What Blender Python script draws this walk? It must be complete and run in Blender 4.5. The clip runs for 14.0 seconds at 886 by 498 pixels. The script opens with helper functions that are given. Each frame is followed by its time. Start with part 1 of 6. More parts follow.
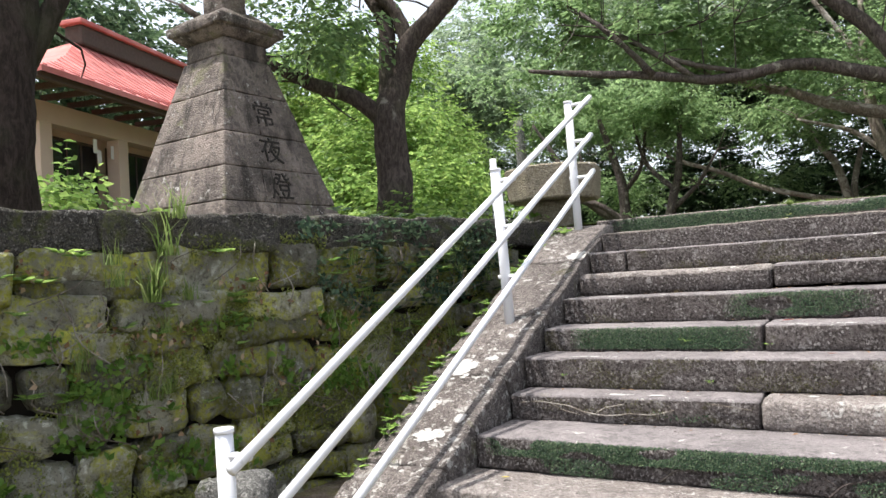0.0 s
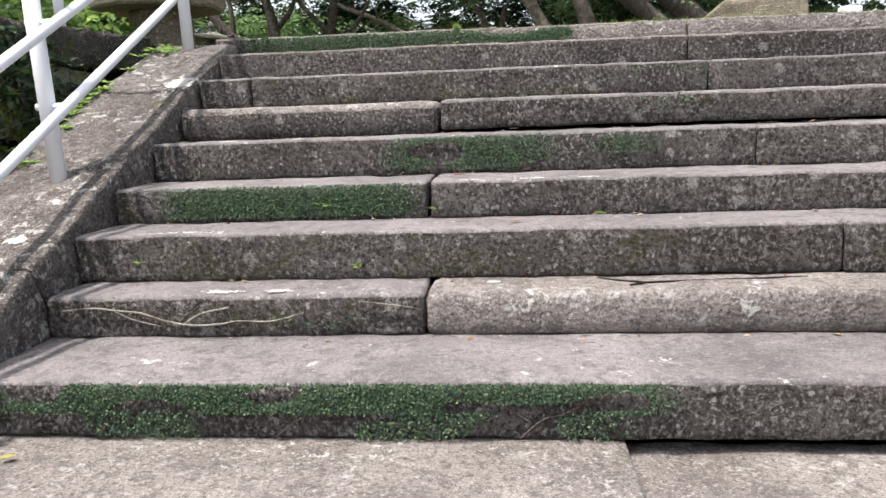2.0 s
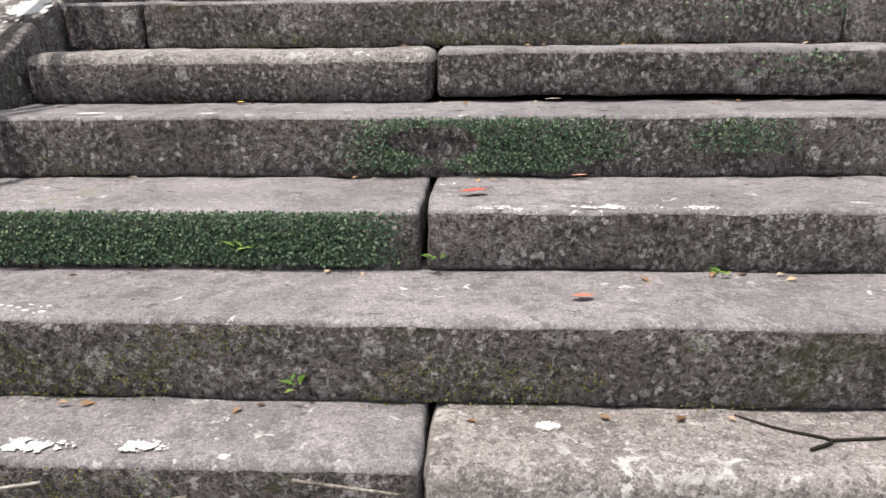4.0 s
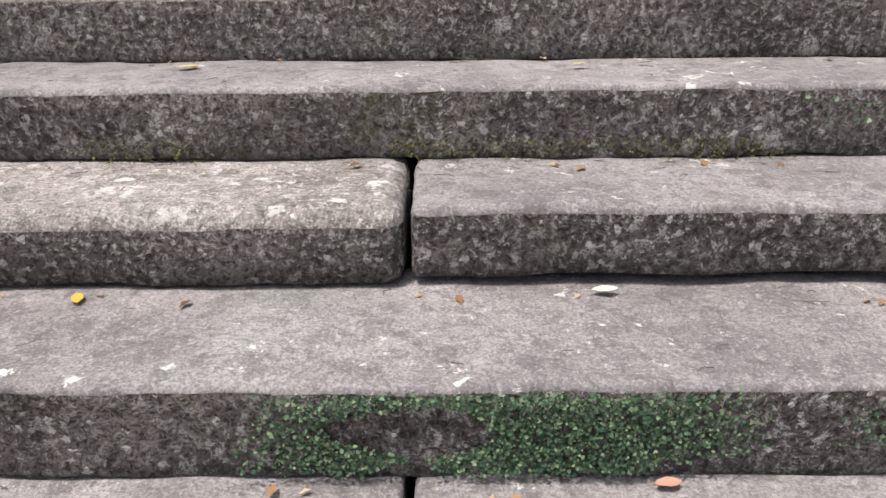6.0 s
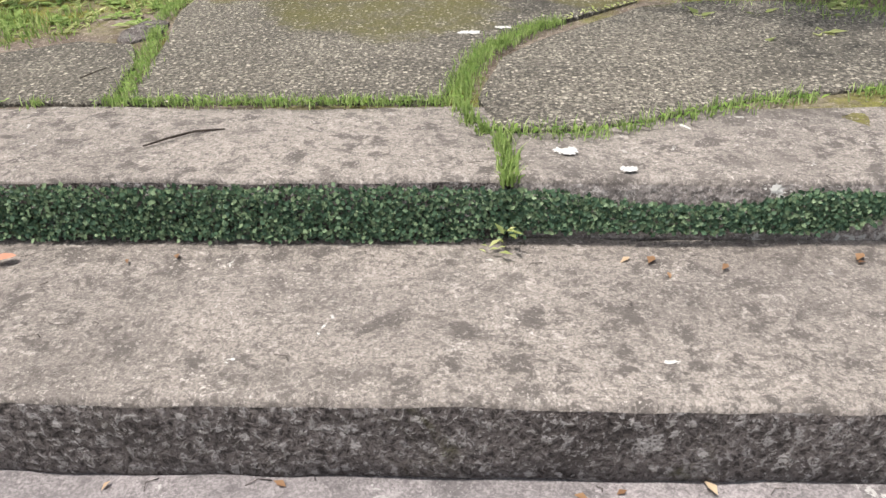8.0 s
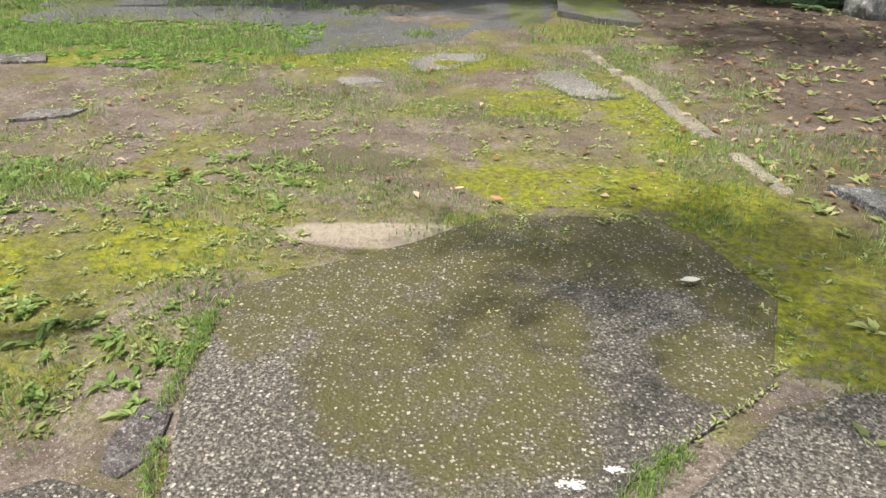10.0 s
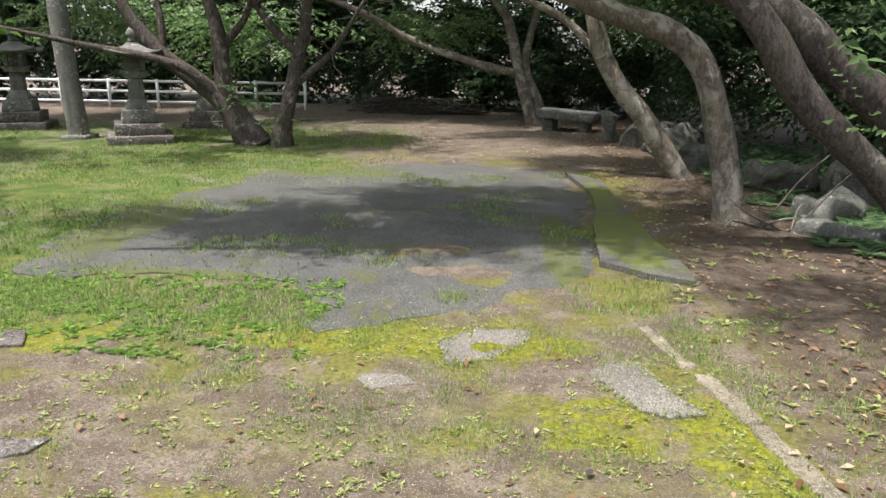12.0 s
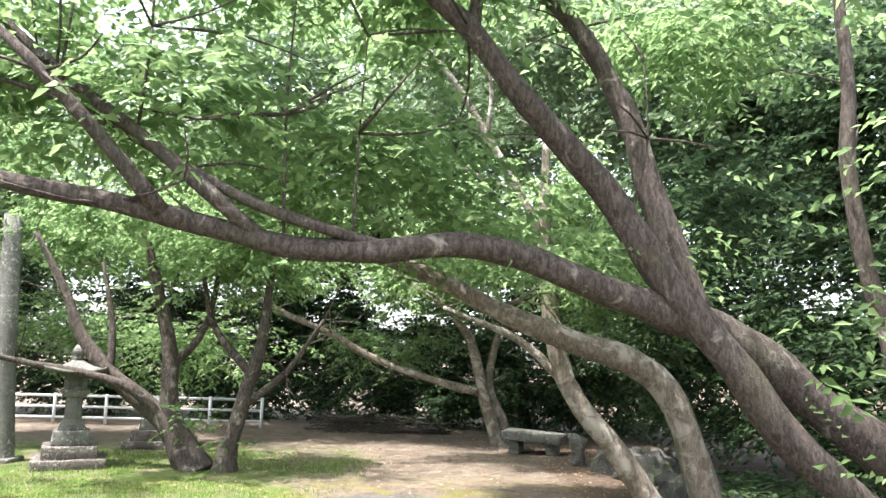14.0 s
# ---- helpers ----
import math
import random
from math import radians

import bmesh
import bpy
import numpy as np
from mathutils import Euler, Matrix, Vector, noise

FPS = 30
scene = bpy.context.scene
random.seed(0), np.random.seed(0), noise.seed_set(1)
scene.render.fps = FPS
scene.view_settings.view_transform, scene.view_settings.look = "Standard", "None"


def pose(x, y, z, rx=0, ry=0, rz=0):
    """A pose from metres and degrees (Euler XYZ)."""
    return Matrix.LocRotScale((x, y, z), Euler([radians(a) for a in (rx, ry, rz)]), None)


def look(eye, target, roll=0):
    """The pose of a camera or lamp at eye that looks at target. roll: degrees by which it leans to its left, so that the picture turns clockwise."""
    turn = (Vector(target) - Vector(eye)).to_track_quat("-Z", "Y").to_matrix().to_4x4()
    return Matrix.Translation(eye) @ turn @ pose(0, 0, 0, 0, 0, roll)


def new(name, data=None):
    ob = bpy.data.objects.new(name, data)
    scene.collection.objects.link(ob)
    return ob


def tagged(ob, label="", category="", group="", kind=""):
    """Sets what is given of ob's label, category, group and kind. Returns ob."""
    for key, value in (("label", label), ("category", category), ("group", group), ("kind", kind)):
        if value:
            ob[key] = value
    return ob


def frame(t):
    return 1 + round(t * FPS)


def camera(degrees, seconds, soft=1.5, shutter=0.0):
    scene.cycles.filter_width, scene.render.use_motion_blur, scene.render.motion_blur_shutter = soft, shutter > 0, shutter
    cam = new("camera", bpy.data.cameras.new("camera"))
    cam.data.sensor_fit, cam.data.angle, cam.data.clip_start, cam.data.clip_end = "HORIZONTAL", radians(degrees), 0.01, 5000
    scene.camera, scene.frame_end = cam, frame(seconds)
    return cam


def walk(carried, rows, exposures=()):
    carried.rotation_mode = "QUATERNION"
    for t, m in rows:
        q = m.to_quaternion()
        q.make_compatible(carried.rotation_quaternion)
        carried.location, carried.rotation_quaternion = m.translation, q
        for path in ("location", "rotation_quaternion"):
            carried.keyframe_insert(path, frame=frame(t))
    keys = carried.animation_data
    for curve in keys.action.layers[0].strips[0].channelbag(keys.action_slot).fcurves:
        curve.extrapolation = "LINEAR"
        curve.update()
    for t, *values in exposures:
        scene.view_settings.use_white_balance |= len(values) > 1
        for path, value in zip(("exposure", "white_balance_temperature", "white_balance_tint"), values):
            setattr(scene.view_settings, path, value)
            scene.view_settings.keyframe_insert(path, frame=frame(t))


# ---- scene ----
cam = camera(61.1, 14.0, soft=1.5)
PATH = [
    (0, (0.838, 0.443, 1.494), (-0.179, 2.164, 1.572), -3.4),
    (0.5, (0.66, 0.897, 1.432), (-0.17, 2.716, 1.395), -3.1),
    (1, (0.552, 1.374, 1.416), (-0.066, 3.269, 1.26), -2.7),
    (1.5, (0.497, 1.799, 1.396), (0.154, 3.752, 1.134), -2.3),
    (2, (0.494, 2.282, 1.365), (0.302, 4.242, 1.016), -2.0),
    (2.2, (0.452, 2.488, 1.351), (0.288, 4.444, 0.968), -1.9),
    (4.3, (0.234, 4.074, 1.616), (0.127, 5.978, 1.012), -0.5),
    (4.5, (0.211, 4.213, 1.664), (0.115, 6.11, 1.039), -0.6),
    (5, (0.123, 4.535, 1.764), (0.066, 6.415, 1.083), -0.8),
    (5.5, (0.119, 4.884, 1.904), (0.118, 6.743, 1.166), -0.7),
    (6, (0.154, 5.2, 2.033), (0.141, 7.029, 1.225), -0.5),
    (6.5, (0.116, 5.51, 2.211), (0.1, 7.312, 1.343), -0.7),
    (7, (0.097, 5.858, 2.359), (0.072, 7.628, 1.428), -0.3),
    (7.5, (-0.017, 6.16, 2.527), (-0.067, 7.896, 1.535), -0.7),
    (8, (0.001, 6.496, 2.716), (-0.067, 8.207, 1.682), -0.9),
    (8.5, (-0.054, 6.809, 2.887), (-0.13, 8.523, 1.86), -0.6),
    (9, (-0.141, 7.121, 3.081), (-0.225, 8.848, 2.076), -0.2),
    (9.2, (-0.164, 7.248, 3.168), (-0.252, 8.981, 2.172), 0.1),
    (11.3, (-0.477, 8.422, 3.79), (-0.635, 10.274, 3.051), 0.8),
    (11.5, (-0.515, 8.569, 3.851), (-0.694, 10.431, 3.145), 0.5),
    (12, (-0.526, 8.858, 3.978), (-0.678, 10.785, 3.463), 0.8),
    (12.5, (-0.519, 9.139, 4.126), (-0.566, 11.128, 3.919), 2.0),
    (13, (-0.535, 9.414, 4.152), (-0.501, 11.413, 4.18), 1.3),
    (13.5, (-0.484, 9.527, 4.158), (-0.464, 11.518, 4.348), 1.1),
    (14, (-0.382, 9.629, 4.156), (-0.473, 11.605, 4.452), 1.3),
]
walk(cam, [(t, look(e, g, r)) for t, e, g, r in PATH], [(0.0, 1.25), (2.2, 1.15), (4.5, 1.06), (6.5, 1.08), (7.5, 1.15), (9.0, 1.08), (11.3, 1.15), (12.0, 1.28), (12.5, 1.85), (13.0, 2.3), (14.0, 2.4)])

# ---- light: hazy summer sun over a bright sky ----
SUN_EL, SUN_AZ = 70.0, 232.0      # degrees; azimuth clockwise from +y
world = bpy.data.worlds.new("world")
scene.world = world
world.use_nodes = True
wn = world.node_tree
sky = wn.nodes.new("ShaderNodeTexSky")
sky.sky_type, sky.sun_disc = "NISHITA", False
sky.sun_elevation, sky.sun_rotation = radians(SUN_EL), radians(SUN_AZ)
sky.dust_density, sky.air_density = 3.0, 1.0
haze = wn.nodes.new("ShaderNodeHueSaturation")
haze.inputs["Saturation"].default_value = 0.45
wn.links.new(sky.outputs[0], haze.inputs["Color"])
wn.links.new(haze.outputs[0], wn.nodes["Background"].inputs[0])
wn.nodes["Background"].inputs[1].default_value = 0.15
sun = new("sun", bpy.data.lights.new("sun", "SUN"))
sun.data.energy, sun.data.angle, sun.data.color = 3.1, radians(1.0), (1.0, 0.955, 0.90)
az, el = radians(SUN_AZ), radians(SUN_EL)
TO_SUN = Vector((math.sin(az) * math.cos(el), math.cos(az) * math.cos(el), math.sin(el)))
sun.matrix_world = look(TO_SUN * 60, (0, 0, 0))


# ---- materials ----
class Mat:
    """A node material in the making."""
    def __init__(self, name, rough=0.9, spec=0.3):
        self.m = bpy.data.materials.new(name)
        self.m.use_nodes = True
        self.t = self.m.node_tree
        self.b = self.t.nodes["Principled BSDF"]
        self.b.inputs["Roughness"].default_value = rough
        self.b.inputs["Specular IOR Level"].default_value = spec
        self.geo = self.t.nodes.new("ShaderNodeNewGeometry")
        self.pos = self.geo.outputs["Position"]

    def put(self, socket, value):
        if isinstance(value, bpy.types.NodeSocket):
            self.t.links.new(value, socket)
        else:
            socket.default_value = value

    def noise(self, scale, detail=4.0, rough=0.6, vec=None, warp=0.0):
        n = self.t.nodes.new("ShaderNodeTexNoise")
        n.inputs["Scale"].default_value, n.inputs["Detail"].default_value = scale, detail
        n.inputs["Roughness"].default_value, n.inputs["Distortion"].default_value = rough, warp
        self.t.links.new(vec or self.pos, n.inputs["Vector"])
        return n.outputs["Fac"]

    def voronoi(self, scale, vec=None, feature="F1"):
        n = self.t.nodes.new("ShaderNodeTexVoronoi")
        n.inputs["Scale"].default_value, n.feature = scale, feature
        self.t.links.new(vec or self.pos, n.inputs["Vector"])
        return n

    def stretch(self, sx, sy, sz):
        n = self.t.nodes.new("ShaderNodeVectorMath")
        n.operation = "MULTIPLY"
        self.t.links.new(self.pos, n.inputs[0])
        n.inputs[1].default_value = (sx, sy, sz)
        return n.outputs[0]

    def step(self, fac, lo, hi, a=0.0, b=1.0):
        n = self.t.nodes.new("ShaderNodeMapRange")
        n.interpolation_type = "SMOOTHSTEP"
        self.put(n.inputs["Value"], fac)
        for k, v in zip(("From Min", "From Max", "To Min", "To Max"), (lo, hi, a, b)):
            n.inputs[k].default_value = v
        return n.outputs["Result"]

    def math(self, op, a, b=0.0):
        n = self.t.nodes.new("ShaderNodeMath")
        n.operation = op
        self.put(n.inputs[0], a)
        self.put(n.inputs[1], b)
        return n.outputs[0]

    def mix(self, fac, a, b):
        n = self.t.nodes.new("ShaderNodeMix")
        n.data_type = "RGBA"
        self.put(n.inputs["Factor"], fac)
        self.put(n.inputs["A"], (*a, 1.0) if isinstance(a, tuple) else a)
        self.put(n.inputs["B"], (*b, 1.0) if isinstance(b, tuple) else b)
        return n.outputs["Result"]

    def spot(self, cx, cy, rx, ry, warp=0.5, soft=0.14):
        """A soft-edged uneven patch round a place on the ground."""
        n1, n2 = self.noise(2.2, 6, 0.7), self.noise(9, 7, 0.75)
        dx = self.math("DIVIDE", self.math("SUBTRACT", self.axis(0), cx), rx)
        dy = self.math("DIVIDE", self.math("SUBTRACT", self.axis(1), cy), ry)
        d = self.math("SQRT", self.math("ADD", self.math("MULTIPLY", dx, dx), self.math("MULTIPLY", dy, dy)))
        d = self.math("ADD", d, self.math("MULTIPLY", self.math("SUBTRACT", n1, 0.5), warp * 2.6))
        d = self.math("ADD", d, self.math("MULTIPLY", self.math("SUBTRACT", n2, 0.5), warp * 1.2))
        return self.step(d, 1.0 + soft, 1.0 - soft)

    def axis(self, k):
        n = self.t.nodes.new("ShaderNodeSeparateXYZ")
        self.t.links.new(self.pos, n.inputs[0])
        return n.outputs[k]

    def done(self, colour, height=None, strength=0.5, dist=0.01):
        self.put(self.b.inputs["Base Color"], colour)
        if height is not None:
            bp = self.t.nodes.new("ShaderNodeBump")
            bp.inputs["Strength"].default_value, bp.inputs["Distance"].default_value = strength, dist
            self.t.links.new(height, bp.inputs["Height"])
            self.t.links.new(bp.outputs[0], self.b.inputs["Normal"])
        return self.m


def stone_mat(name, dark, mid, pale, lichen=0.6, moss=0.0, moss_col=(0.06, 0.08, 0.02), pits=0.6, scale=1.0, grain=1.0, streak=0.0, blot=0.0):
    q = Mat(name)
    big, fine = q.noise(1.7 * scale, 5, 0.65, warp=0.4), q.noise(38 * scale, 5, 0.7)
    c = q.mix(q.step(big, 0.3, 0.7), dark, mid)
    mid_noise = q.noise(11 * scale, 6, 0.74, warp=0.5)
    c = q.mix(q.step(mid_noise, 0.53, 0.60, 0, 0.75 * grain), c, tuple(v * 0.5 for v in dark))
    c = q.mix(q.math("MULTIPLY", q.step(fine, 0.55, 0.61, 0, 0.9 * grain), q.step(q.noise(5 * scale, 4), 0.38, 0.56, 0.2, 1.0)), c, pale)
    c = q.mix(q.step(q.noise(55 * scale, 4, 0.7), 0.40, 0.46, 0.85 * grain, 0), c, tuple(v * 0.25 for v in dark))
    if streak:
        c = q.mix(q.step(q.noise(5, 5, 0.6, q.stretch(1, 1, 0.12)), 0.5, 0.66, 0, streak), c, tuple(v * 0.4 for v in dark))
    if blot:
        cell = q.math("ADD", q.math("MULTIPLY", q.voronoi(13).outputs["Distance"], 0.55), q.math("MULTIPLY", q.math("SUBTRACT", q.noise(16, 6, 0.75, warp=0.5), 0.42), 1.7))
        c = q.mix(q.math("MULTIPLY", q.step(cell, 0.36, 0.22, 0, blot), q.step(q.noise(2.3, 3), 0.36, 0.5)), c, tuple(v * 0.62 for v in dark))
        c = q.mix(q.math("MULTIPLY", q.step(q.noise(75, 3, 0.7), 0.60, 0.66, 0, blot), q.step(q.noise(3.1, 3), 0.45, 0.6)), c, pale)
    c = q.mix(q.step(q.noise(170, 2, 0.6), 0.42, 0.6, 0.45, 0), c, tuple(v * 0.45 for v in dark))
    c = q.mix(q.step(q.noise(95 * scale, 3, 0.75), 0.57, 0.62, 0, 0.55 * grain), c, pale)
    c = q.mix(q.step(q.noise(120 * scale, 3, 0.7), 0.41, 0.36, 0, 0.8 * grain), c, tuple(v * 0.3 for v in dark))
    if blot:
        c = q.mix(q.step(q.noise(24, 5, 0.75, q.stretch(0.55, 1.7, 1.0)), 0.59, 0.64, 0, 0.7 * blot), c, tuple(v * 0.55 for v in dark))
    spots = q.math("MULTIPLY", q.step(q.noise(15 * scale, 5, 0.7, warp=0.4), lichen, lichen + 0.035), q.step(q.noise(2.1 * scale), 0.42, 0.6))
    c = q.mix(spots, c, (0.40, 0.39, 0.365))
    if moss > 0:
        g = q.step(q.noise(2.6 * scale, 6, 0.7, warp=0.5), 0.68 - moss * 0.4, 0.8 - moss * 0.4)
        c = q.mix(q.math("MULTIPLY", g, q.step(q.noise(60, 3), 0.3, 0.6, 0.35, 1.0)), c, moss_col)
    h = q.math("ADD", q.noise(24 * scale, 7, 0.78, warp=0.3), q.math("MULTIPLY", q.voronoi(48 * scale).outputs["Distance"], 0.6))
    return q.done(c, h, pits, 0.03)


def obj_tint(mat, amount=0.25):
    """Vary a material's base colour from object to object."""
    t = mat.node_tree
    b = t.nodes["Principled BSDF"]
    src = b.inputs["Base Color"].links[0].from_socket
    info, hsv, rng = t.nodes.new("ShaderNodeObjectInfo"), t.nodes.new("ShaderNodeHueSaturation"), t.nodes.new("ShaderNodeMapRange")
    rng.inputs["To Min"].default_value, rng.inputs["To Max"].default_value = 1 - amount, 1 + amount
    t.links.new(info.outputs["Random"], rng.inputs["Value"])
    t.links.new(rng.outputs[0], hsv.inputs["Value"])
    t.links.new(src, hsv.inputs["Color"])
    t.links.new(hsv.outputs[0], b.inputs["Base Color"])
    return mat


def leaf_mat(name, c1, c2, c3, trans=0.45, rough=0.45):
    q = Mat(name, rough, 0.2)
    rnd = q.geo.outputs["Random Per Island"]
    ramp = q.t.nodes.new("ShaderNodeValToRGB")
    e = ramp.color_ramp.elements
    e[0].color, e[1].color = (*c1, 1), (*c3, 1)
    mid = e.new(0.55)
    mid.color = (*c2, 1)
    q.t.links.new(rnd, ramp.inputs[0])
    c = ramp.outputs[0]
    q.done(c)
    tr, mx = q.t.nodes.new("ShaderNodeBsdfTranslucent"), q.t.nodes.new("ShaderNodeMixShader")
    hs = q.t.nodes.new("ShaderNodeHueSaturation")
    hs.inputs["Value"].default_value, hs.inputs["Hue"].default_value, hs.inputs["Saturation"].default_value = 2.0, 0.492, 0.88
    q.t.links.new(c, hs.inputs["Color"])
    q.t.links.new(hs.outputs[0], tr.inputs["Color"])
    mx.inputs[0].default_value = trans
    out = q.t.nodes["Material Output"]
    q.t.links.new(q.b.outputs[0], mx.inputs[1])
    q.t.links.new(tr.outputs[0], mx.inputs[2])
    q.t.links.new(mx.outputs[0], out.inputs["Surface"])
    return q.m


def bark_mat(name, dark, pale, patch=0.55, patch_col=(0.33, 0.31, 0.27)):
    q = Mat(name, 0.95, 0.15)
    v = q.stretch(1, 1, 0.35)
    g = q.noise(26, 6, 0.75, v, 0.6)
    c = q.mix(q.step(g, 0.35, 0.7), dark, pale)
    c = q.mix(q.math("MULTIPLY", q.step(q.noise(3.2, 5, 0.7, warp=0.6), patch, patch + 0.12), 0.7), c, patch_col)
    c = q.mix(q.step(q.noise(1.3, 3), 0.5, 0.75, 0, 0.35), c, (0.07, 0.085, 0.04))
    return q.done(c, q.math("ADD", g, q.noise(70, 3)), 0.8, 0.02)




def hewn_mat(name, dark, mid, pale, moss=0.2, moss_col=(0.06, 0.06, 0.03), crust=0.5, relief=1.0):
    """Rough-hewn weathered faces: pale crusts, dark pits, damp stains, and chisel bites with their light and shade in
    the colour.
    """
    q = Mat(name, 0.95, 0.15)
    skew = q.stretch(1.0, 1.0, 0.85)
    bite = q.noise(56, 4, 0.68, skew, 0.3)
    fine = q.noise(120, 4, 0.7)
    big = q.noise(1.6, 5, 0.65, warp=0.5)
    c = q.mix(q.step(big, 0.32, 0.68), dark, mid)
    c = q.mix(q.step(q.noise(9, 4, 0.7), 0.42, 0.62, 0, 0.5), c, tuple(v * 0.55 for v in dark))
    # relief light painted in: low parts of the bites dark, raised chips pale
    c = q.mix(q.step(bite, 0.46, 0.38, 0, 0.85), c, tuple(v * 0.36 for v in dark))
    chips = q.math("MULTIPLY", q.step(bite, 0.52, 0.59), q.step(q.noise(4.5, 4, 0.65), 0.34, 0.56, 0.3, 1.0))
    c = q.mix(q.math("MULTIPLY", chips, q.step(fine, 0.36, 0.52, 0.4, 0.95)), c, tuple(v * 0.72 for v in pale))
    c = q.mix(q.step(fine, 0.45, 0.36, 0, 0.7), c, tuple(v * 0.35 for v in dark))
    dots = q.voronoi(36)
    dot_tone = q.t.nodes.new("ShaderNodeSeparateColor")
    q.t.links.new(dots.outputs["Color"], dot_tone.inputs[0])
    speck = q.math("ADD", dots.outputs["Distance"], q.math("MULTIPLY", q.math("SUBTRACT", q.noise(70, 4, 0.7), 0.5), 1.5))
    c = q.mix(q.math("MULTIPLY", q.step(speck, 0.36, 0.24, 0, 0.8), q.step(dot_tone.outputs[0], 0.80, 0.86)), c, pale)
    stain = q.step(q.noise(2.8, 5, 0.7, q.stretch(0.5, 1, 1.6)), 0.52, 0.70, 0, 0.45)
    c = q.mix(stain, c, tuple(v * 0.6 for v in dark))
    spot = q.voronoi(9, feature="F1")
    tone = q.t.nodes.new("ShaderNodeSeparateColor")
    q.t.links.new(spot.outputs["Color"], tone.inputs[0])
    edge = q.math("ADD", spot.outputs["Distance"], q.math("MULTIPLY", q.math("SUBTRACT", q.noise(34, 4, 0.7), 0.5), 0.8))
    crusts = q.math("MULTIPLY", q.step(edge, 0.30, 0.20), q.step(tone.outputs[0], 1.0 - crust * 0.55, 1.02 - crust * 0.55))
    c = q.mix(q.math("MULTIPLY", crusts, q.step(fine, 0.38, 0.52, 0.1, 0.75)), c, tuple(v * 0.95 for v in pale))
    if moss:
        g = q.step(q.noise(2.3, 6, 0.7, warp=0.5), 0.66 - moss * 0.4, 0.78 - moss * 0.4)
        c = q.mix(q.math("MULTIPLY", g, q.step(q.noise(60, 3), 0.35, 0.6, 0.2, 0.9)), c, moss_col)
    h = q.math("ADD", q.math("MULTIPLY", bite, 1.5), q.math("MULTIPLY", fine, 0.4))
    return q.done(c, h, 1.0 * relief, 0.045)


def wall_mat(name, amount):
    """Old wall stone under lichen and moss."""
    q = Mat(name, 0.97, 0.1)
    rough = q.noise(16, 5, 0.68, warp=0.4)
    fine = q.noise(70, 4, 0.7)
    c = q.mix(q.step(q.noise(2.1, 5, 0.6, warp=0.5), 0.3, 0.7), (0.17, 0.163, 0.13), (0.38, 0.37, 0.30))
    c = q.mix(q.step(rough, 0.46, 0.33, 0, 0.8), c, (0.055, 0.05, 0.038))
    c = q.mix(q.math("MULTIPLY", q.step(rough, 0.54, 0.64), q.step(q.noise(3.4, 4), 0.42, 0.6)), c, (0.55, 0.555, 0.49))
    c = q.mix(q.step(fine, 0.42, 0.34, 0, 0.7), c, (0.06, 0.056, 0.045))
    green = q.step(q.noise(1.9, 6, 0.72, warp=0.6), 0.42, 0.55)
    c = q.mix(q.math("MULTIPLY", green, q.step(q.noise(24, 5, 0.72), 0.40, 0.56, 0.1, 0.95)), c, q.mix(q.step(q.noise(5, 3), 0.4, 0.6), (0.15, 0.155, 0.035), (0.38, 0.385, 0.07)))
    return obj_tint(q.done(c, q.math("ADD", q.math("MULTIPLY", rough, 1.3), q.math("MULTIPLY", fine, 0.4)), 1.0, 0.07), amount)


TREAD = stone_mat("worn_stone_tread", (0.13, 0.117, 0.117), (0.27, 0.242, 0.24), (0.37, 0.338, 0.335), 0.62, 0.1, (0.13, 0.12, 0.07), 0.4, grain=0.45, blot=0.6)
LANDING = stone_mat("blotched_landing_stone", (0.132, 0.114, 0.102), (0.258, 0.226, 0.20), (0.375, 0.338, 0.305), 0.66, 0.0, (0.1, 0.1, 0.05), 0.4, grain=0.6, blot=1.0)
PALE = stone_mat("pale_lichened_stone", (0.17, 0.146, 0.134), (0.32, 0.285, 0.265), (0.48, 0.445, 0.42), 0.57, 0.04, (0.1, 0.1, 0.05), 0.6, grain=0.75, blot=0.7)
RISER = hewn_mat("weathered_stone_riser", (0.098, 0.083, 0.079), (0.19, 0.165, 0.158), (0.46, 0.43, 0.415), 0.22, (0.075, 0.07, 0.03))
WALL = wall_mat("mossy_wall_stone", 0.42)
COPING = stone_mat("dark_coping_stone", (0.045, 0.042, 0.036), (0.11, 0.10, 0.085), (0.28, 0.26, 0.23), 0.62, 0.4, (0.075, 0.085, 0.025), 1.0)
BALUST = stone_mat("balustrade_stone", (0.095, 0.08, 0.073), (0.23, 0.20, 0.185), (0.42, 0.385, 0.36), 0.555, 0.2, (0.11, 0.11, 0.045), 0.8, grain=0.85, blot=0.8)
TOWER = stone_mat("monument_granite", (0.085, 0.072, 0.064), (0.33, 0.272, 0.24), (0.46, 0.40, 0.36), 0.60, 0.30, (0.14, 0.135, 0.075), 0.6, grain=0.5, streak=0.9, blot=0.6)
LANTERN = stone_mat("lantern_granite", (0.12, 0.12, 0.108), (0.25, 0.245, 0.225), (0.45, 0.44, 0.42), 0.56, 0.2, (0.10, 0.11, 0.05), 0.5, grain=0.6, streak=0.5)
ROCK = stone_mat("garden_rock", (0.10, 0.10, 0.094), (0.22, 0.215, 0.20), (0.40, 0.39, 0.37), 0.6, 0.4, (0.055, 0.075, 0.02), 0.9)
SANDY = stone_mat("yellowed_cut_stone", (0.20, 0.175, 0.125), (0.38, 0.33, 0.245), (0.50, 0.46, 0.36), 0.62, 0.15, (0.1, 0.1, 0.04), 0.8, grain=0.7)
